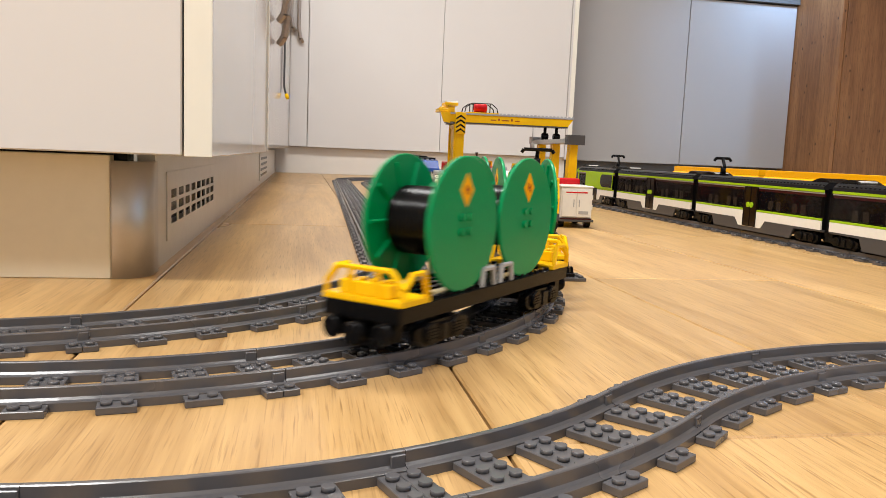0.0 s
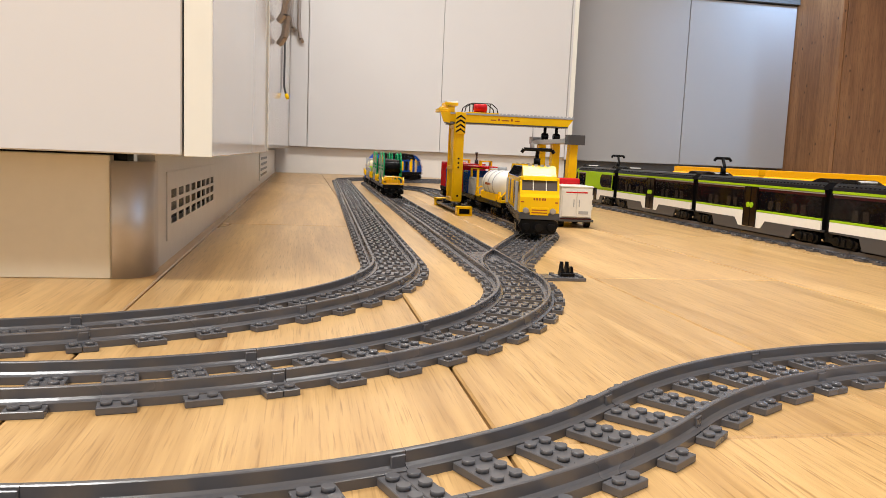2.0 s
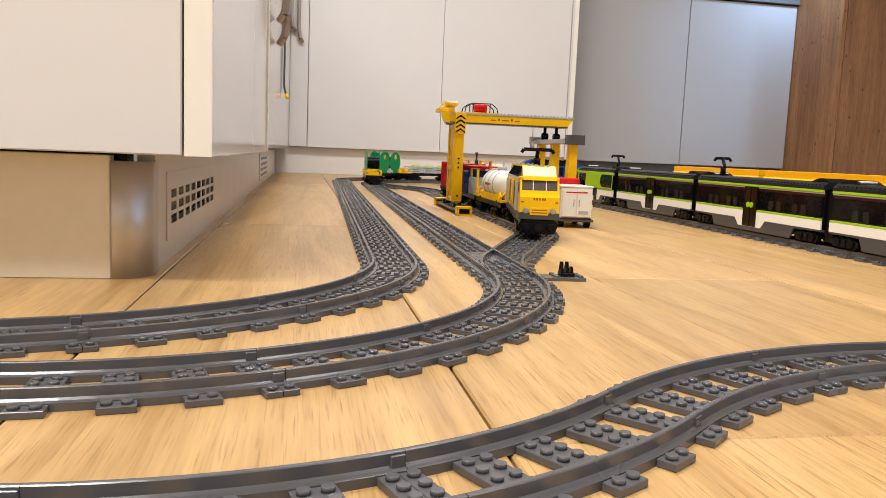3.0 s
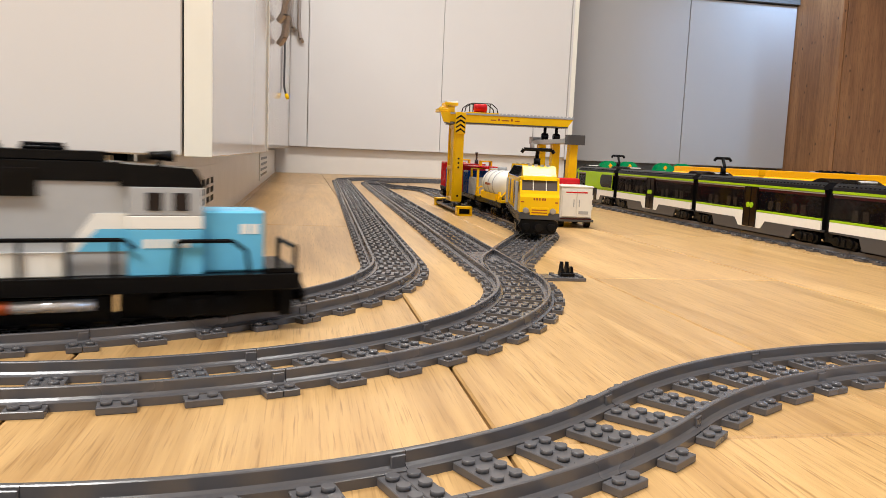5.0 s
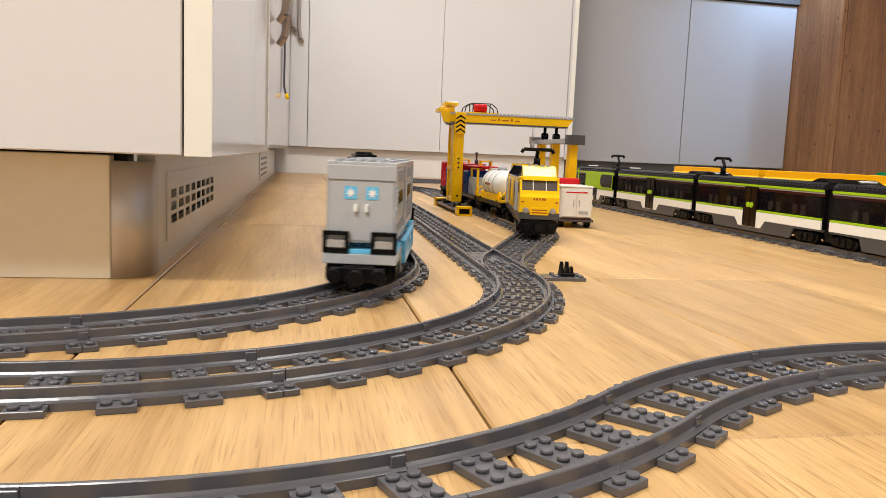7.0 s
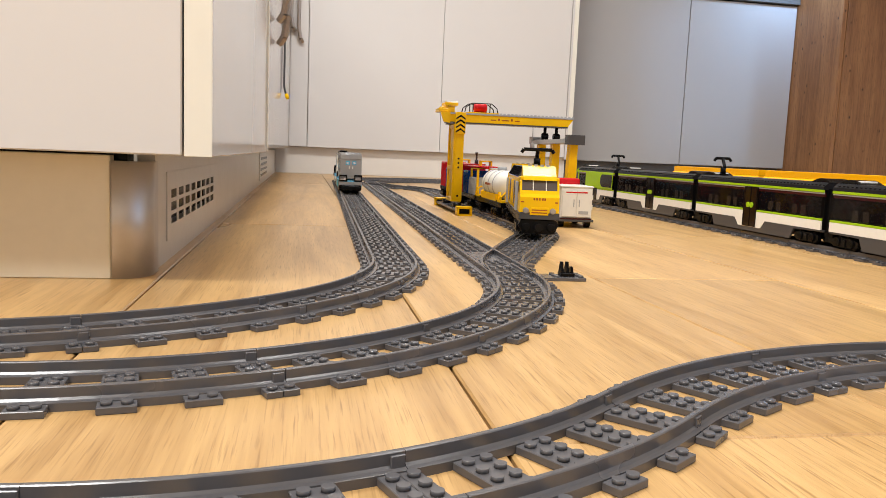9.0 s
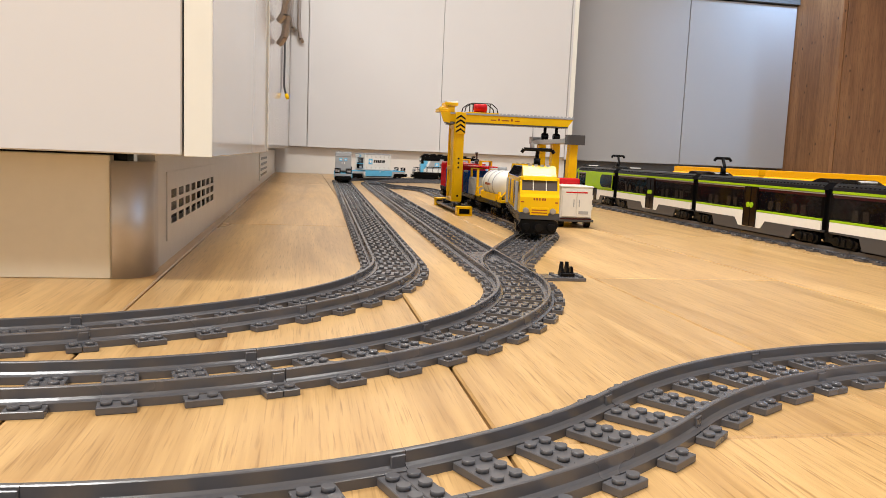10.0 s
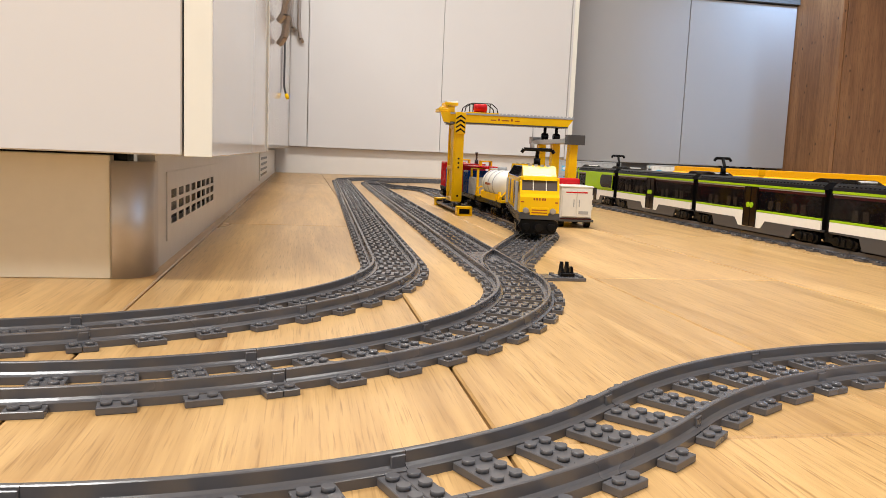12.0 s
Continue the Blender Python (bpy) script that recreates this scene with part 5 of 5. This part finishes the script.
rear = copy_thing(loads, SIDING.car(STRAIGHT + 0.633, 0.12) @ HALF_TURN)


# ---- the gantry crane over the siding ----
def gantry_crane():
    """x to the right across the tracks, y away along them, z up."""
    car = thing("gantry_crane", "yellow toy gantry crane straddling the siding track", "toy crane")
    bm = bmesh.new()
    box(bm, 0.068, 0.092, 0.730, 1.010, 0.0060, 0.0100, 0.0004)
    part("base_rail", bm, DARK_GREY, car)
    for y in (0.735, 1.005):
        bm = bmesh.new()
        for q in ((0.066, 0.070, 0.0, 0.016), (0.090, 0.094, 0.0, 0.016), (0.066, 0.094, 0.013, 0.017), (0.066, 0.094, 0.0, 0.003)):
            box(bm, q[0], q[1], y - 0.010, y + 0.010, q[2], q[3], 0.0003)
        part("foot", bm, YELLOW, car)
        block("foot_core", car, BLACK, 0.0705, 0.0895, y - 0.006, y + 0.006, 0.004, 0.0125)
    for y in (0.81, 0.93):
        bm = bmesh.new()
        rod(bm, (0.072, y, 0.0130), (0.088, y, 0.0130), 0.0060, 12)
        part("roller", bm, BLACK, car)
    bm = bmesh.new()
    box(bm, 0.0760, 0.0940, 0.838, 0.902, 0.0190, 0.1690, 0.0008)
    for z in (0.0190, 0.0800, 0.1610):
        box(bm, 0.0735, 0.0760, 0.838, 0.902, z, z + 0.0080, 0.0004)
    for y in (0.838, 0.896):
        box(bm, 0.0735, 0.0760, y, y + 0.006, 0.0270, 0.1610, 0.0004)
    leg = part("leg", bm, YELLOW, car)
    for k in range(3):
        bm = bmesh.new()
        rod(bm, (0.085, 0.8382, 0.086 + k * 0.0085), (0.085, 0.8374, 0.086 + k * 0.0085), 0.0020, 10)
        part("hole", bm, BLACK, leg)
    for z in (0.030,):
        bm = bmesh.new()
        rod(bm, (0.085, 0.8382, z), (0.085, 0.8374, z), 0.0022, 10)
        part("hole", bm, BLACK, leg)
    bm = bmesh.new()
    for k in range(4):
        z = 0.152 + k * 0.0085
        prism(bm, [(0.0760, z), (0.0850, z + 0.006), (0.0940, z), (0.0940, z + 0.0035), (0.0850, z + 0.0095), (0.0760, z + 0.0035)], "y", 0.8310, 0.8316)
    block("chevron_plate", car, YELLOW, 0.0750, 0.0950, 0.8316, 0.8378, 0.150, 0.1920)
    part("chevron", bm, BLACK, car, "black chevron warning stripes")
    block("neck", car, DARK_GREY, 0.066, 0.098, 0.840, 0.900, 0.1691, 0.1712)
    # the beam across the tracks
    bm = bmesh.new()
    prism(bm, [(0.062, 0.1740), (0.306, 0.1740), (0.317, 0.1885), (0.060, 0.1885)], "y", 0.850, 0.890)
    beam = part("beam", bm, YELLOW, car)
    bm = bmesh.new()
    prism(bm, [(0.056, 0.1887), (0.317, 0.1887), (0.317, 0.1918), (0.056, 0.1918)], "y", 0.848, 0.892)
    for k in range(20):
        x = 0.168 + k * 0.0078
        rod(bm, (x, 0.852, 0.1915), (x, 0.852, 0.1938), 0.0024, 8)
    part("beam_top", bm, LIGHT_GREY, car)
    bm = bmesh.new()
    prism(bm, [(0.062, 0.1712), (0.306, 0.1712), (0.306, 0.1738), (0.062, 0.1738)], "y", 0.850, 0.890)
    part("beam_flange", bm, DARK_GREY, car)
    bm = bmesh.new()
    for q in ((0.148, 0.158), (0.163, 0.166), (0.170, 0.185), (0.189, 0.192), (0.197, 0.207)):
        box(bm, q[0], q[1], 0.8494, 0.8499, 0.1795, 0.1812 if q[1] - q[0] > 0.009 else 0.1840)
    part("beam_marks", bm, RUST, beam)
    # cabin at the beam's end
    bm = bmesh.new()
    box(bm, 0.044, 0.064, 0.846, 0.894, 0.1920, 0.1990, 0.0006)
    box(bm, 0.050, 0.076, 0.852, 0.888, 0.1920, 0.2030, 0.0006)
    box(bm, 0.056, 0.082, 0.848, 0.892, 0.2045, 0.2105, 0.0006)
    box(bm, 0.057, 0.061, 0.850, 0.890, 0.2020, 0.2060)
    part("cabin", bm, YELLOW, car)
    block("cabin_roof", car, WHITE, 0.057, 0.081, 0.849, 0.891, 0.2106, 0.2130)
    bm = bmesh.new()
    prism(bm, [(0.054, 0.1730), (0.066, 0.1712), (0.066, 0.1915), (0.047, 0.1915)], "y", 0.842, 0.8495)
    part("cabin_floor", bm, YELLOW, car)
    # winch on top
    block("winch_base", car, YELLOW, 0.102, 0.164, 0.852, 0.888, 0.1920, 0.1942)
    bm = bmesh.new()
    turned(bm, (0.117, 0.870, 0.2040), (0.143, 0.870, 0.2040), [(0, 0.0060), (0.1, 0.0085), (0.45, 0.0092), (0.5, 0.0080), (0.55, 0.0092), (0.9, 0.0085), (1, 0.006)], 18)
    for x in (0.121, 0.139):
        rod(bm, (x, 0.870, 0.1940), (x, 0.870, 0.2000), 0.0030, 8)
    part("winch_drum", bm, RED, car, "red round winch drum")
    for y in (0.853, 0.887):
        handrail(car, [(0.096, y, 0.1940), (0.098, y, 0.2030), (0.109, y, 0.2115), (0.149, y, 0.2115), (0.160, y, 0.2030), (0.162, y, 0.1940)], 0.0010, BLACK, [((0.112, y, 0.1940), (0.112, y, 0.2115)), ((0.146, y, 0.1940), (0.146, y, 0.2115))], "guard_rail")
    # the far leg frame with its own rail
    for y in (0.690, 0.795, 0.890):
        bm = bmesh.new()
        prism(bm, [(0.254, 0.0), (0.272, 0.0), (0.272, 0.1380), (0.258, 0.1380)], "y", y - 0.009, y + 0.009)
        part("side_leg", bm, YELLOW, car)
    block("rail_beam", car, LIGHT_GREY, 0.247, 0.279, 0.680, 0.905, 0.1382, 0.1460)
    block("rail_cap", car, DARK_GREY, 0.249, 0.277, 0.682, 0.903, 0.1461, 0.1466, c=0)
    block("rail_stop", car, DARK_GREY, 0.247, 0.279, 0.6645, 0.6795, 0.1360, 0.1530)
    block("rail_stop", car, LIGHT_GREY, 0.247, 0.279, 0.9055, 0.920, 0.1390, 0.1530)
    for x in (0.2650, 0.2890):
        bm = bmesh.new()
        turned(bm, (x - 0.0068, 0.870, 0.1535), (x + 0.0068, 0.870, 0.1535), [(0, 0.0045), (0.1, 0.0070), (0.35, 0.0070), (0.4, 0.0055), (0.6, 0.0055), (0.65, 0.0070), (0.9, 0.0070), (1, 0.0045)], 14)
        rod(bm, (x, 0.870, 0.1535), (x, 0.870, 0.1715), 0.0032, 10)
        part("trolley_wheel", bm, BLACK, car)
    bm = bmesh.new()
    rod(bm, (0.240, 0.870, 0.172), (0.240, 0.870, 0.140), 0.0007, 6)
    rod(bm, (0.240, 0.870, 0.140), (0.240, 0.870, 0.128), 0.0045, 12)
    part("hook", bm, LIGHT_GREY, car)
    return car


crane = gantry_crane()
crane.matrix_basis = pose(TOE[0] + 0.0125, TOE[1], 0, 0, 0, math.degrees(FWD) - 90)


def box_truck():
    """A toy lorry seen from behind: x to the right, y away."""
    car = thing("toy_truck", "white toy box truck with a red line parked on the floor", "toy truck")
    block("cargo_box", car, WHITE, -0.026, 0.026, 0.0, 0.075, 0.0160, 0.0655, c=0.0008)
    bm = bmesh.new()
    box(bm, -0.0275, 0.0275, -0.0015, 0.078, 0.0655, 0.0680, 0.0006)
    part("roof_edge", bm, WHITE, car)
    for x0, x1 in ((-0.0235, -0.0005), (0.0005, 0.0235)):
        d = block("rear_door", car, WHITE, x0, x1, -0.0016, 0.0, 0.0180, 0.0610)
        xm = x1 - 0.004 if x0 < 0 else x0 + 0.004
        block("door_bar", d, LIGHT_GREY, xm - 0.0006, xm + 0.0006, -0.0028, -0.0016, 0.0340, 0.0460, c=0)
    block("red_line", car, RED, -0.018, 0.018, -0.0021, -0.0014, 0.0565, 0.0585, c=0)
    block("number_plate", car, LIGHT_GREY, 0.004, 0.020, -0.0022, -0.0014, 0.0225, 0.0275, c=0)
    block("bumper", car, DARK_RED, -0.026, 0.026, -0.0030, 0.006, 0.0135, 0.0160)
    block("chassis", car, DARK_GREY, -0.029, 0.029, -0.004, 0.110, 0.0100, 0.0136)
    for x in (-0.022, 0.022):
        for y in (0.012, 0.088):
            bm = bmesh.new()
            turned(bm, (x - 0.005, y, 0.0080), (x + 0.005, y, 0.0080), [(0, 0.006), (0.1, 0.0080), (0.9, 0.0080), (1, 0.006)], 16)
            part("wheel", bm, BLACK, car)
    block("cab", car, RED, -0.020, 0.025, 0.080, 0.112, 0.0137, 0.0780, c=0.0015)
    for z in (0.030, 0.046):
        block("side_hinge", car, WHITE, 0.0262, 0.0285, 0.004, 0.012, z, z + 0.008)
    return car


truck = box_truck()
truck.matrix_basis = pose(0.2130, 1.265, 0, 0, 0, 5)

# ---- floor planks ----
PW, PL = 0.193, 1.380
PLANK_V = 0.078          # a long joint
ENDS = {-1: 1.140, 0: 0.282, 1: 0.692, 2: 1.110}     # end joints by row, counted from that joint


def plank_mesh(length):
    bm = bmesh.new()
    g = 0.0007
    box(bm, g, PW - g, g, length - g, -0.0118, 0.0, 0.0011)
    return mesh_of("plank", bm, FLOOR)


meshes = {}
rng = random.Random(5)
for i in range(-21, 23):
    v = PLANK_V + i * PW
    if v < WIDE[0] or v + PW > WIDE[1]:
        continue
    u = ENDS.get(i, rng.uniform(0.0, PL))
    while u > DEEP[0]:
        u -= PL
    while u < DEEP[1]:
        a, b = max(u, DEEP[0]), min(u + PL, DEEP[1])
        if b - a > 0.02:
            key = round(b - a, 4)
            if key not in meshes:
                meshes[key] = plank_mesh(b - a)
            part("plank", meshes[key], None, floor).location = (v, a, 0)
        u += PL

# ---- what moves ----
container_train = [(container_engine(), 0.0, 0.2), (white_container_wagon(), 0.3480, 0.232), (grey_container_wagon(), 0.6790, 0.240)]
cargo_train = [(drum_wagon(), 0.0, 0.13), None, (fence_wagon(), 0.450, 0.13), (tank_wagon(), 0.675, 0.13), (blue_engine(), 0.930, 0.17)]
cargo_train[1] = (copy_thing(cargo_train[0][0], pose(0, 0, 0)), 0.225, 0.13)


def container_way(t):
    """The locomotive's middle on the inner line, from the first curve's start."""
    front = 0.253 + 0.54 * (t - 5.0)
    # changes of speed: start, end, metres per second gained
    for t0, t1, gain in ((5.8, 6.0, -0.030), (6.5, 6.7, 0.030), (6.8, 7.2, 0.024), (7.2, 8.2, 0.152), (9.0, 9.5, -0.096)):
        if t > t0:
            u = min(t, t1) - t0
            front += gain * u * u / (t1 - t0) / 2 + gain * max(0.0, t - t1)
    return WEST + front - 0.163


def cargo_way(t):
    """The last wagon's middle on the middle line: it gathers speed to 0.83 m/s, then slows into the far curve."""
    way = 0.55 * t
    for t0, t1, gain in ((0.0, 1.4, 0.28), (2.05, 2.35, -0.230)):
        if t > t0:
            u = min(t, t1) - t0
            way += gain * u * u / (t1 - t0) / 2 + gain * max(0.0, t - t1)
    return WEST + 0.276 + way


def motions():
    for ob, behind, base in container_train:
        rows = []
        for i in range(121):
            t = i / 10
            s = container_way(t) - behind
            rows.append((t, ROUTE_A.car(s, base)))
        walk(ob, rows)
    for ob, before, base in cargo_train:
        rows = []
        for i in range(121):
            t = i / 10
            rows.append((t, ROUTE_B.car(cargo_way(t) + before, base)))
        walk(ob, rows)


motions()
